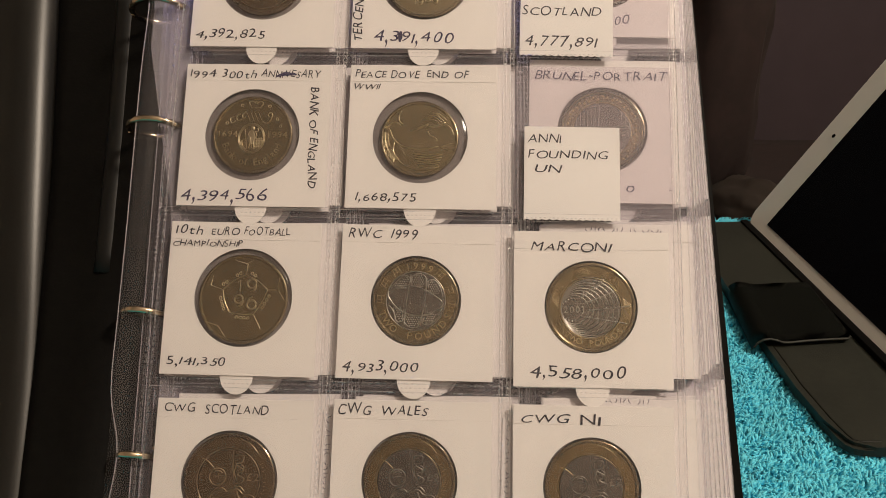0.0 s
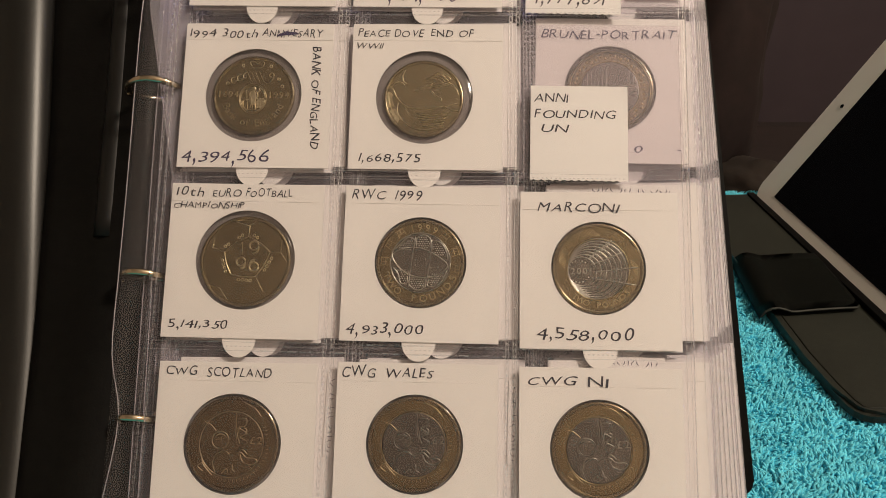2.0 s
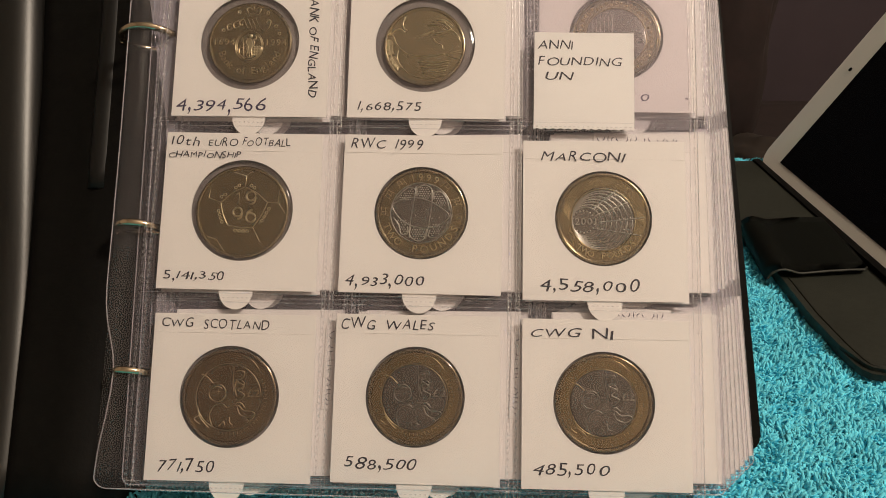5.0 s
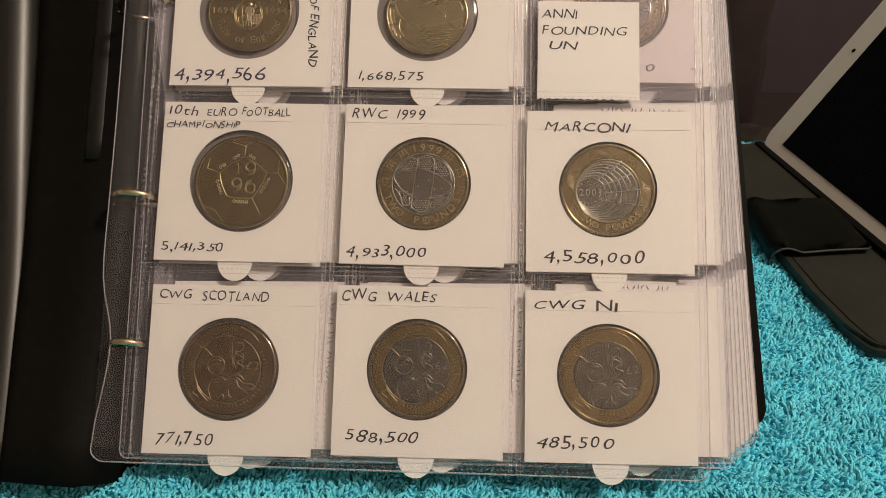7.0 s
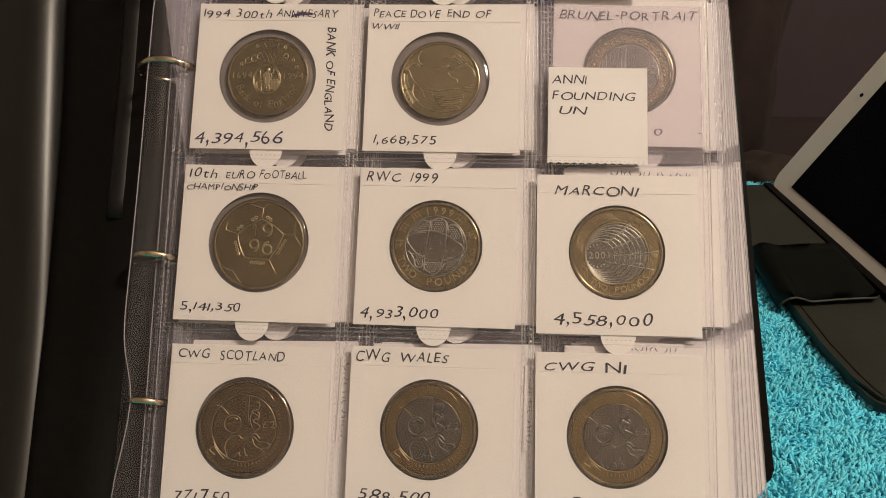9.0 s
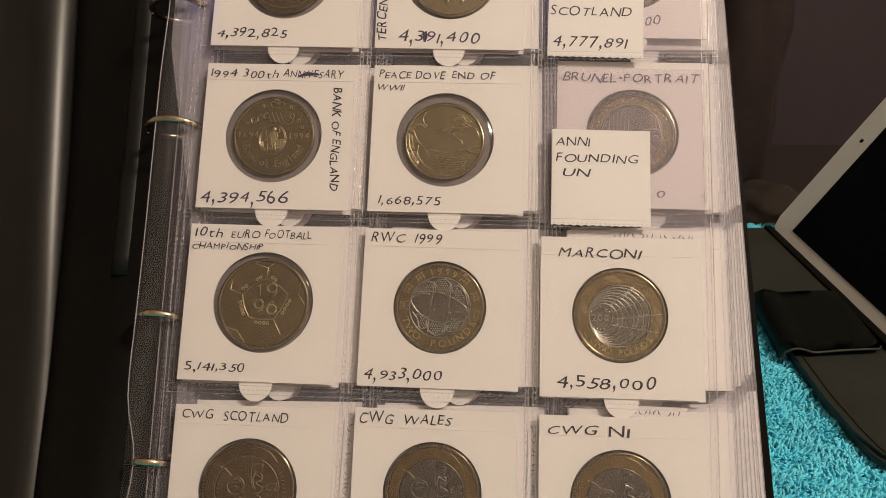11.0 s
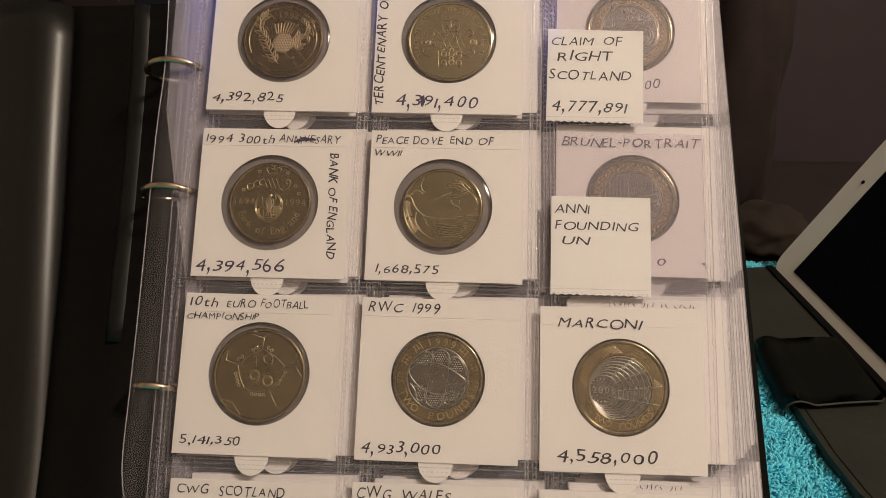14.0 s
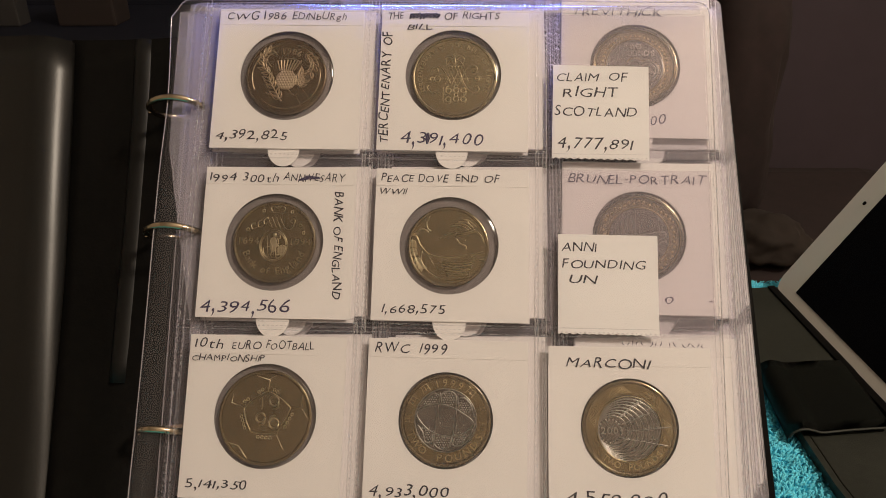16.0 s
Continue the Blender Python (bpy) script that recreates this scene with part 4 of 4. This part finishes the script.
def rights(r):
    s = [arc(0, 0, 0.94, 0, 360, 60)]
    # the two crossed initials and their swashes
    for k in range(3):
        s.append([(-0.22 + 0.16 * k, -0.18), (-0.04 + 0.16 * k, 0.20)])
        s.append([(-0.12 + 0.16 * k, 0.20), (0.04 + 0.16 * k, -0.18)])
    s.append(spline([(-0.38, 0.27), (-0.28, 0.20), (-0.16, 0.0), (-0.10, -0.14)]))
    s.append(spline([(0.12, 0.14), (0.24, -0.20), (0.44, -0.40), (0.57, -0.32), (0.52, -0.21), (0.46, -0.25)]))
    s.append(spline([(-0.42, -0.39), (-0.56, -0.36), (-0.63, -0.26), (-0.60, -0.20)]))
    s.append(spline([(-0.56, 0.12), (-0.50, 0.22), (-0.40, 0.21), (-0.38, 0.12)]))
    s.append(arc(0.46, 0.19, 0.075, -110, 170, 14))
    # the mace
    s += [[(-0.70, -0.05), (0.70, -0.04)], [(-0.66, -0.01), (-0.66, -0.09)], [(0.62, 0.02), (0.62, -0.10)], arc(0.53, -0.04, 0.055, 0, 360, 12), arc(-0.40, -0.05, 0.07, 0, 360, 12), arc(-0.52, -0.05, 0.05, 0, 360, 12), [(0.30, -0.01), (0.30, -0.08)]]
    # the crown
    s += [[(-0.17, 0.21), (0.19, 0.21)], [(-0.18, 0.28), (0.20, 0.28)], [(-0.18, 0.28), (-0.20, 0.46)], [(0.20, 0.28), (0.23, 0.46)], spline([(-0.20, 0.46), (-0.12, 0.53), (0.0, 0.46), (0.02, 0.34)]), spline([(0.23, 0.46), (0.14, 0.53), (0.02, 0.46), (0.02, 0.34)]), [(0.01, 0.50), (0.01, 0.60)], [(-0.03, 0.56), (0.05, 0.56)], spline([(-0.18, 0.30), (-0.10, 0.40), (0.0, 0.32), (0.10, 0.40), (0.20, 0.30)])]
    s.append([(-0.26, -0.24), (-0.26, -0.66)])
    for x, y in ((-0.14, -0.34), (0.04, -0.33), (0.21, -0.33), (-0.14, -0.55), (0.04, -0.54), (0.21, -0.55)):
        s.append(arc(x, y, 0.062, 0, 360, 14))
    for y in (-0.34, -0.54):
        s += [arc(0.04, y + 0.10, 0.045, 0, 360, 10), spline([(0.27, y), (0.26, y - 0.08), (0.20, y - 0.12)])]
    s += [spline([(-0.20, -0.34), (-0.18, -0.25), (-0.12, -0.22)]), spline([(-0.08, -0.55), (-0.09, -0.63), (-0.15, -0.67)])]
    beads = [bead((-0.14 + 0.075 * i) * r, 0.245 * r, 0.028 * r, Z, 0.0003) for i in range(5)]
    words = [arc_text("TERCENTENARY OF THE BILL OF RIGHTS", 0.80 * r, 206, -26, 0.15 * r, Z, 0.00022)]
    return [("design", BRASS, lines(r, s, 0.00021) + beads), ("lettering", BRASS, words)]


def bank(r):
    s = [arc(0, 0, 0.95, 0, 360, 60), arc(-0.02, -0.09, 0.33, 0, 360, 40, 0.38), arc(-0.02, -0.09, 0.30, 0, 360, 40, 0.345)]
    # the monogram
    for k in range(4):
        s.append([(-0.19 + 0.10 * k, 0.60), (-0.08 + 0.10 * k, 0.36)])
    s.append(spline([(0.22, 0.36), (0.32, 0.30), (0.42, 0.36), (0.47, 0.52), (0.41, 0.58), (0.36, 0.50), (0.42, 0.46)]))
    s.append(spline([(-0.19, 0.60), (-0.28, 0.52), (-0.26, 0.42), (-0.20, 0.46)]))
    s.append(spline([(-0.28, 0.40), (-0.40, 0.36), (-0.42, 0.48), (-0.32, 0.54)]))
    s.append(spline([(-0.44, 0.36), (-0.54, 0.30), (-0.58, 0.42), (-0.48, 0.46)]))
    # the crown
    s += [[(-0.08, 0.72), (0.18, 0.71)], spline([(-0.08, 0.74), (-0.13, 0.84), (-0.04, 0.87), (0.05, 0.81), (0.14, 0.87), (0.22, 0.83), (0.18, 0.73)]), [(0.05, 0.80), (0.05, 0.91)], [(0.01, 0.87), (0.09, 0.87)]]
    # the seated woman with a spear and a heap of money
    s += [[(-0.19, 0.14), (-0.13, -0.36)], spline([(-0.06, 0.10), (-0.10, 0.0), (-0.04, -0.12), (-0.08, -0.34)]), spline([(0.06, 0.10), (0.10, -0.02), (0.04, -0.14), (0.06, -0.38)]), [(-0.10, -0.10), (-0.26, -0.14)], spline([(-0.26, -0.14), (-0.24, -0.28), (-0.14, -0.38)]), [(-0.02, -0.04), (-0.01, -0.34)], spline([(0.06, 0.06), (0.14, 0.10), (0.12, 0.18)]), [(-0.20, -0.37), (0.22, -0.37)]]
    beads = [bead(0.0, 0.17 * r, 0.055 * r, Z, 0.0003), mound(r, arc(-0.02, -0.06, 0.09, 0, 345, 15, 0.20), 0.0002), mound(r, arc(0.17, -0.20, 0.11, 0, 345, 15, 0.13), 0.00014)]
    for j in range(4):
        for i in range(3):
            beads.append(bead((0.10 + 0.065 * i) * r, (-0.31 + 0.07 * j) * r, 0.028 * r, Z + 0.0001, 0.0002, 6))
    for x, y in ((-0.30, 0.76), (0.39, 0.74), (-0.66, 0.30), (0.69, 0.23), (0.60, 0.41)):
        s.append(arc(x, y, 0.035, 0, 360, 8))
    words = [plain_text("1694", -0.64 * r, 0.02 * r, 0.22 * r, Z, 0.00026, 0, 0.62), plain_text("1994", 0.61 * r, 0.01 * r, 0.22 * r, Z, 0.00026, 0, 0.62), arc_text("Bank of England", 0.71 * r, 204, 336, 0.25 * r, Z, 0.00022, True)]
    return [("design", BRASS, lines(r, s, 0.00017) + beads), ("lettering", BRASS, words)]


def dove(r):
    s = [arc(0, 0, 0.94, 0, 360, 60)]
    s.append(spline([(-0.47, 0.75), (-0.54, 0.59), (-0.51, 0.45), (-0.42, 0.38)]))
    s.append(spline([(-0.92, 0.27), (-0.79, 0.32), (-0.70, 0.41), (-0.58, 0.42), (-0.48, 0.34)]))
    s.append(spline([(-0.90, 0.26), (-0.78, 0.25), (-0.67, 0.02), (-0.47, -0.18), (-0.20, -0.26), (0.12, -0.27), (0.49, -0.20)]))
    s.append(spline([(-0.63, -0.11), (-0.65, -0.34), (-0.51, -0.59), (-0.24, -0.77), (0.12, -0.83), (0.53, -0.73)]))
    for k in range(6):
        f = k / 5
        s.append(spline([(-0.18 + 0.16 * f, -0.38 - 0.33 * f), (0.22, -0.43 - 0.30 * f), (0.64 - 0.14 * f, -0.36 - 0.32 * f)]))
    for k in range(3):
        s.append([(-0.49 + 0.04 * k, -0.20 - 0.08 * k), (-0.40 + 0.03 * k, -0.29 - 0.08 * k)])
    # the raised wing
    for k in range(4):
        s.append(spline([(0.04 + 0.09 * k, 0.52 + 0.05 * k), (0.30 + 0.06 * k, 0.52 + 0.05 * k), (0.50 + 0.06 * k, 0.41 + 0.03 * k)]))
    s.append(spline([(0.30, 0.70), (0.46, 0.64), (0.54, 0.50)]))
    s += [spline([(-0.24, 0.20), (0.02, 0.28), (0.22, 0.40)]), spline([(-0.12, 0.24), (0.08, 0.34), (0.20, 0.36)]), spline([(0.16, 0.26), (0.42, 0.31), (0.70, 0.40)]), spline([(0.22, 0.32), (0.46, 0.36), (0.66, 0.44)])]
    s += [spline([(0.20, 0.21), (0.28, 0.09), (0.42, 0.02), (0.44, -0.07)]), [(0.42, 0.20), (0.42, 0.14)], [(0.16, -0.05), (0.20, -0.09)]]
    s += [spline([(0.70, 0.38), (0.80, 0.28), (0.86, 0.14)]), [(0.84, 0.25), (0.87, 0.11)], [(0.80, 0.02), (0.85, -0.02)], [(0.53, -0.20), (0.90, -0.16)], spline([(0.53, -0.22), (0.72, -0.30), (0.88, -0.32)]), [(0.60, -0.18), (0.86, -0.10)]]
    s += spray([(-0.88, 0.18), (-0.86, -0.10), (-0.75, -0.38), (-0.60, -0.57)], 8, 0.13, 42)
    return [("design", BRASS, lines(r, s, 0.00020, 0.00026))]


def football(r):
    P = [(0.04, 0.54), (0.54, 0.20), (0.24, -0.34), (-0.30, -0.30), (-0.47, 0.20)]
    s = []
    for i in range(5):
        a, b = P[i], P[(i + 1) % 5]
        mid = ((a[0] + b[0]) * 0.54, (a[1] + b[1]) * 0.54)
        s.append(spline([a, mid, b]))
    s += [[P[0], (0.07, 0.78), (-0.22, 0.87)], [(0.07, 0.80), (0.20, 0.88)], [P[1], (0.77, 0.20), (0.80, 0.52)], [(0.77, 0.20), (0.97, -0.10)], [P[2], (0.41, -0.66)], [(-0.34, -0.88), (-0.54, -0.60), (-0.80, -0.52)], [(-0.46, 0.20), (-0.74, 0.30), (-0.70, 0.52)], arc(0, 0, 0.955, -20, 120, 30)]
    beads = []
    for i in range(5):
        a, b = Vector(P[i]), Vector(P[(i + 1) % 5])
        out = ((a + b) / 2 - Vector((0.01, 0.06))).normalized() * 0.10
        for t in ((0.2, 0.36, 0.52, 0.68) if i in (1, 2, 3) else (0.13, 0.27)):
            q = a.lerp(b, t) + out
            s.append(arc(q.x, q.y, 0.030, 0, 360, 8))
    for t in (0.72, 0.86):
        q = a.lerp(b, t) + out
        s.append(arc(q.x, q.y, 0.030, 0, 360, 8))
    figures = [[(-0.08, 0.42), (-0.08, 0.16)], [(-0.14, 0.37), (-0.08, 0.42)], arc(0.18, 0.34, 0.10, 0, 360, 18), spline([(0.28, 0.33), (0.25, 0.20), (0.15, 0.16)]), arc(-0.10, -0.01, 0.095, 0, 360, 18), spline([(0.0, -0.02), (-0.03, -0.13), (-0.11, -0.17)]), arc(0.19, -0.13, 0.10, 0, 360, 18), spline([(0.09, -0.12), (0.13, 0.0), (0.22, 0.04)])]
    return [("design", BRASS, lines(r, s, 0.00018, 0.00030)), ("date", BRASS, lines(r, figures, 0.00030, 0.00030))]


def rugby(r):
    # a ball in front of dimpled petals, two seams running over all
    ball = spline([(-0.63, 0.19), (-0.34, 0.33), (-0.02, 0.33), (0.30, 0.20), (0.62, -0.06), (0.36, -0.29), (0.02, -0.34), (-0.32, -0.24), (-0.56, -0.02)], True, 4)
    s = [ball, spline([(-0.12, 0.60), (-0.18, 0.18), (-0.24, -0.24), (-0.26, -0.56)]), spline([(0.25, 0.54), (0.22, 0.10), (0.16, -0.28), (0.10, -0.58)]), arc(0, 0, 0.68, 0, 360, 60)]
    petals = ([(-0.10, 0.36), (-0.09, 0.56), (0.08, 0.63), (0.22, 0.54), (0.22, 0.32)], [(-0.16, 0.36), (-0.14, 0.52), (-0.28, 0.58), (-0.44, 0.46), (-0.58, 0.30)], [(0.28, 0.30), (0.28, 0.46), (0.42, 0.48), (0.56, 0.32), (0.62, 0.06)],
              [(-0.24, -0.32), (-0.25, -0.50), (-0.10, -0.62), (0.06, -0.58), (0.13, -0.36)], [(-0.30, -0.30), (-0.30, -0.46), (-0.44, -0.46), (-0.50, -0.26), (-0.62, -0.10)], [(0.20, -0.38), (0.16, -0.52), (0.32, -0.54), (0.48, -0.42), (0.60, -0.18)])
    beads = []
    for p in petals:
        s.append(spline(p))
        mx, my = sum(q[0] for q in p) / 5, sum(q[1] for q in p) / 5
        for i in range(-4, 5):
            for j in range(-4, 5):
                x, y = mx + 0.052 * i + 0.026 * (j % 2), my + 0.048 * j
                near = min(math.hypot(x - q[0], y - q[1]) for q in p)
                if math.hypot(x - mx, y - my) < 0.19 and near > 0.05 and math.hypot(x, y) < 0.60:
                    beads.append(bead(x * r, y * r, 0.018 * r, Z, 0.00016, 5))
    beads += [bead(x * r, y * r, 0.016 * r, Z + 0.00012, 0.0002, 5) for x, y in ((0.11, 0.08), (-0.12, -0.06), (0.24, -0.12), (0.40, -0.10))]
    marks = []
    for a in (178, 150, 124, 48, 18, -10):
        def at(d, b):
            return (d * math.cos(radians(a + b)), d * math.sin(radians(a + b)))
        marks += [[at(0.73, -7), at(0.90, -5)], [at(0.73, 7), at(0.90, 4)], [at(0.80, -6), at(0.80, 6)], [at(0.90, -7), at(0.90, 7)], [at(0.76, 0), at(0.88, 0)]]
    words = [arc_text("1999", 0.81 * r, 104, 66, 0.22 * r, Z, H), arc_text("TWO POUNDS", 0.81 * r, 202, 334, 0.23 * r, Z, H, True)]
    return [("ball_design", NICKEL, lines(r, s, 0.00018) + beads), ("stadium_marks", GOLD, lines(r, marks, 0.00017)), ("lettering", GOLD, words)]


def radio(r):
    s, edge, beads = [], [], []
    # rings that widen from the dial to the edge of the centre
    for k in range(1, 8):
        f = k / 7
        s.append(arc(-0.42 + 0.40 * f, -0.07 + 0.03 * f, 0.26 + 0.38 * f, 0, 360, 44))
    rays = ([(-0.22, 0.20), (0.05, 0.42), (0.32, 0.62)], [(-0.16, 0.07), (0.20, 0.20), (0.54, 0.36)], [(-0.10, -0.08), (0.28, -0.05), (0.88, 0.02)], [(-0.22, -0.22), (0.20, -0.28), (0.82, -0.38)])
    for ray in rays:
        s.append(spline(ray))
        (x0, y0), (x1, y1), (x2, y2) = ray
        d = min(1.0, 0.60 / math.hypot(x2, y2))
        for f in (0.10, 0.24, 0.62, 0.74, 0.86, 0.97):
            beads.append(bead((x0 + (x2 * d - x0) * f) * r, (y0 + (y2 * d - y0) * f) * r, 0.024 * r, Z, 0.00034, 6))
    for a in range(0, 360, 18):
        beads.append(bead((-0.42 + 0.24 * math.cos(radians(a))) * r, (-0.07 + 0.24 * math.sin(radians(a))) * r, 0.022 * r, Z, 0.0003, 6))
    edge += [arc(0, -0.03, 0.68, 0, 360, 60), [(0.72, 0.10), (0.78, -0.02)], [(0.70, -0.34), (0.80, -0.48)], [(0.76, 0.02), (0.90, 0.03)]]
    # hatched wedges round the outer ring
    for k, a in enumerate((8, 38, 66, 92, 118, 146, 174, 202, -16)):
        lean = 13 if k % 2 else -13
        for q in range(6):
            b = a + 3.0 * (q - 2.5)
            edge.append([(0.72 * math.cos(radians(b)), 0.72 * math.sin(radians(b))), (0.88 * math.cos(radians(b + lean)), 0.88 * math.sin(radians(b + lean)))])
    words = [arc_text("TWO POUNDS", 0.81 * r, 230, 318, 0.19 * r, Z, H, True)]
    return [("wave_design", NICKEL, lines(r, s, 0.00019, 0.00032) + beads), ("date", NICKEL, [plain_text("2001", -0.36 * r, -0.06 * r, 0.21 * r, Z, 0.00034, 0, 0.62)]), ("ring_pattern", GOLD, lines(r, edge, 0.00016)), ("lettering", GOLD, words)]


def games(centre, ringm):
    def design(r):
        # a cyclist's wheel, an athlete on a post, a crouching swimmer
        s = [arc(-0.26, 0.07, 0.18, 0, 360, 28), arc(-0.26, 0.07, 0.13, 40, 140, 8), [(-0.36, 0.08), (-0.18, 0.10)], [(-0.24, 0.14), (-0.25, 0.02)]]
        s += [[(0.06, 0.64), (0.06, 0.24), (0.10, 0.02)], [(-0.04, 0.66), (0.20, 0.66)], spline([(0.10, 0.52), (0.22, 0.54), (0.29, 0.50), (0.26, 0.38), (0.13, 0.34), (0.30, 0.22), (0.17, 0.14), (0.32, 0.04), (0.24, -0.06), (0.13, -0.07)]), spline([(0.14, 0.34), (0.10, 0.18), (0.16, 0.0)]), spline([(0.24, 0.34), (0.30, 0.28), (0.26, 0.14)])]
        s += [spline([(-0.33, -0.62), (-0.40, -0.40), (-0.31, -0.21), (-0.14, -0.16), (-0.04, -0.24)]), spline([(-0.04, -0.24), (0.04, -0.20), (0.20, -0.18), (0.32, -0.28), (0.50, -0.30), (0.55, -0.37), (0.40, -0.43), (0.24, -0.36), (0.18, -0.22)]), spline([(0.14, -0.14), (0.24, -0.12), (0.34, -0.22)]), spline([(-0.20, -0.62), (-0.10, -0.52), (-0.06, -0.60)]), [(0.38, -0.44), (0.46, -0.52)], spline([(0.02, -0.42), (0.04, -0.54), (0.10, -0.58)])]
        ring = [arc(-0.02, -0.01, 0.69, 0, 360, 50), spline([(-0.63, 0.45), (-0.50, 0.40), (-0.36, 0.26)]), spline([(-0.66, -0.22), (-0.60, -0.44), (-0.40, -0.66)]), spline([(-0.62, -0.40), (-0.72, -0.48), (-0.60, -0.58)]), spline([(0.20, 0.88), (0.44, 0.76), (0.60, 0.58)])]
        ticks = []
        for a in range(-110, 30, 6):
            ticks.append([(0.74 * math.cos(radians(a)), 0.74 * math.sin(radians(a))), (0.80 * math.cos(radians(a)), 0.80 * math.sin(radians(a)))])
        return [("figure_design", centre, lines(r, s, 0.00017, 0.00028)), ("value", centre, [plain_text("£2", 0.51 * r, 0.08 * r, 0.22 * r, Z, 0.00026)]), ("ring_pattern", ringm, lines(r, ring + ticks, 0.00015, 0.0002))]
    return design


def locomotive(r):
    s = [[(-0.40, 0.10), (-0.41, 0.70), (-0.35, 0.71), (-0.35, 0.14)], [(-0.44, 0.71), (-0.32, 0.71)], arc(0.0, 0.02, 0.17, 20, 160, 14), arc(0.0, 0.02, 0.13, 20, 160, 12), arc(0.30, -0.10, 0.24, -80, 120, 20), arc(0.30, -0.10, 0.18, -80, 120, 18), arc(0.34, -0.24, 0.12, 0, 360, 18), [(-0.66, 0.10), (-0.40, 0.14)], [(-0.58, 0.04), (-0.58, 0.20)], arc(0, 0, 0.64, -60, 180, 40)]
    beads = [bead(0.76 * r * math.cos(radians(a)), 0.76 * r * math.sin(radians(a)), 0.028 * r, Z, 0.0002, 6) for a in range(0, 360, 8)]
    for a in range(30, 160, 12):
        beads.append(bead(0.20 * math.cos(radians(a)) * r, (0.02 + 0.20 * math.sin(radians(a))) * r, 0.022 * r, Z, 0.0003, 6))
    for a in range(-70, 120, 14):
        beads.append(bead((0.30 + 0.27 * math.cos(radians(a))) * r, (-0.10 + 0.27 * math.sin(radians(a))) * r, 0.022 * r, Z, 0.0003, 6))
    return [("engine_design", NICKEL, lines(r, s, 0.0002)), ("lettering", NICKEL, [plain_text("TWO", -0.04 * r, 0.50 * r, 0.19 * r, Z, H), plain_text("POUNDS", 0.08 * r, 0.33 * r, 0.19 * r, Z, H)]), ("ring_pattern", GOLD, lines(r, [arc(0, 0, 0.68, 0, 360, 50), arc(0, 0, 0.92, 0, 360, 60)], 0.00018) + beads)]


def bridge(r):
    s = [[(-0.64, 0.06), (0.0, 0.04), (0.40, 0.10), (0.60, 0.10)], [(-0.62, 0.02), (0.58, 0.05)], [(-0.46, 0.54), (-0.04, 0.60)], [(-0.05, 0.60), (-0.08, 0.06)]]
    for k in range(7):
        s.append([(-0.60 + 0.085 * k, 0.07), (-0.59 + 0.088 * k, 0.40 + 0.022 * k)])
    s += [[(0.46, 0.10), (0.45, 0.46)], [(0.54, 0.10), (0.54, 0.44)], [(0.42, 0.46), (0.58, 0.44)], spline([(0.40, 0.10), (0.56, 0.12), (0.62, 0.02)]), spline([(0.44, -0.08), (0.54, -0.04), (0.62, -0.12)]), spline([(0.46, -0.14), (0.56, -0.10), (0.62, -0.18)]), [(0.40, -0.26), (0.52, -0.38)]]
    beads = []
    rng = random.Random(4)
    for a in range(0, 360, 8):
        beads.append(bead((0.80 + rng.uniform(-0.05, 0.05)) * r * math.cos(radians(a)), (0.80 + rng.uniform(-0.05, 0.05)) * r * math.sin(radians(a)), 0.035 * r, Z, 0.00022, 6))
    return [("bridge_design", NICKEL, lines(r, s, 0.0002)), ("ring_pattern", GOLD, lines(r, [arc(0, 0, 0.68, 0, 360, 50), arc(0, 0, 0.92, 0, 360, 60)], 0.00018) + beads)]


coin("thistle", HOLDERS["thistle"], 0.0134, 1, (BRONZE, None), "brownish brass coin with a thistle design", thistle, shift=(-0.0003, -0.0002))
coin("rights", HOLDERS["rights"], 0.0140, 1, (BRASS, None), "yellow brass coin with a crown and crossed lines", rights, shift=(0.0004, -0.0006))
coin("bank", HOLDERS["bank"], 0.0132, 0, (BRASS, None), "shiny brass coin with an oval seated emblem", bank, shift=(0, 0))
coin("dove", HOLDERS["dove"], 0.0128, 0, (BRASS, None), "yellow brass coin with a raised dove", dove, shift=(-0.0002, -0.0004))
coin("football", HOLDERS["football"], 0.0142, 1, (BRASS, None), "plain brass coin with a football pattern", football, shift=(0, -0.0004))
coin("rugby", HOLDERS["rugby"], 0.01365, 1, (GOLD, NICKEL), "two-metal coin with a rugby ball", rugby, 0.0092)
coin("radio", HOLDERS["radio"], 0.01395, 1, (GOLD, NICKEL), "two-metal coin with arcs and rays", radio, 0.0095)
coin("games_a", HOLDERS["games_a"], 0.01400, 0, (BRONZE, BRONZE), "dull toned games coin", games(BRONZE, BRONZE), 0.0097)
coin("games_b", HOLDERS["games_b"], 0.01390, 1, (GOLD_DIM, NICKEL_DIM), "two-metal games coin with a grey centre", games(NICKEL_DIM, GOLD_DIM), 0.0097)
coin("games_c", HOLDERS["games_c"], 0.01400, 5, (GOLD_DIM, NICKEL_DIM), "two-metal games coin with a cold grey centre", games(NICKEL_DIM, GOLD_DIM), 0.0097)
coin("locomotive", TREV, 0.01400, 1, (GOLD, NICKEL), "two-metal coin with an engine, half hidden by a note", locomotive, 0.0095)
coin("bridge", BRUN, 0.01400, 1, (GOLD, NICKEL), "two-metal coin with a bridge, half hidden by a note", bridge, 0.0095)
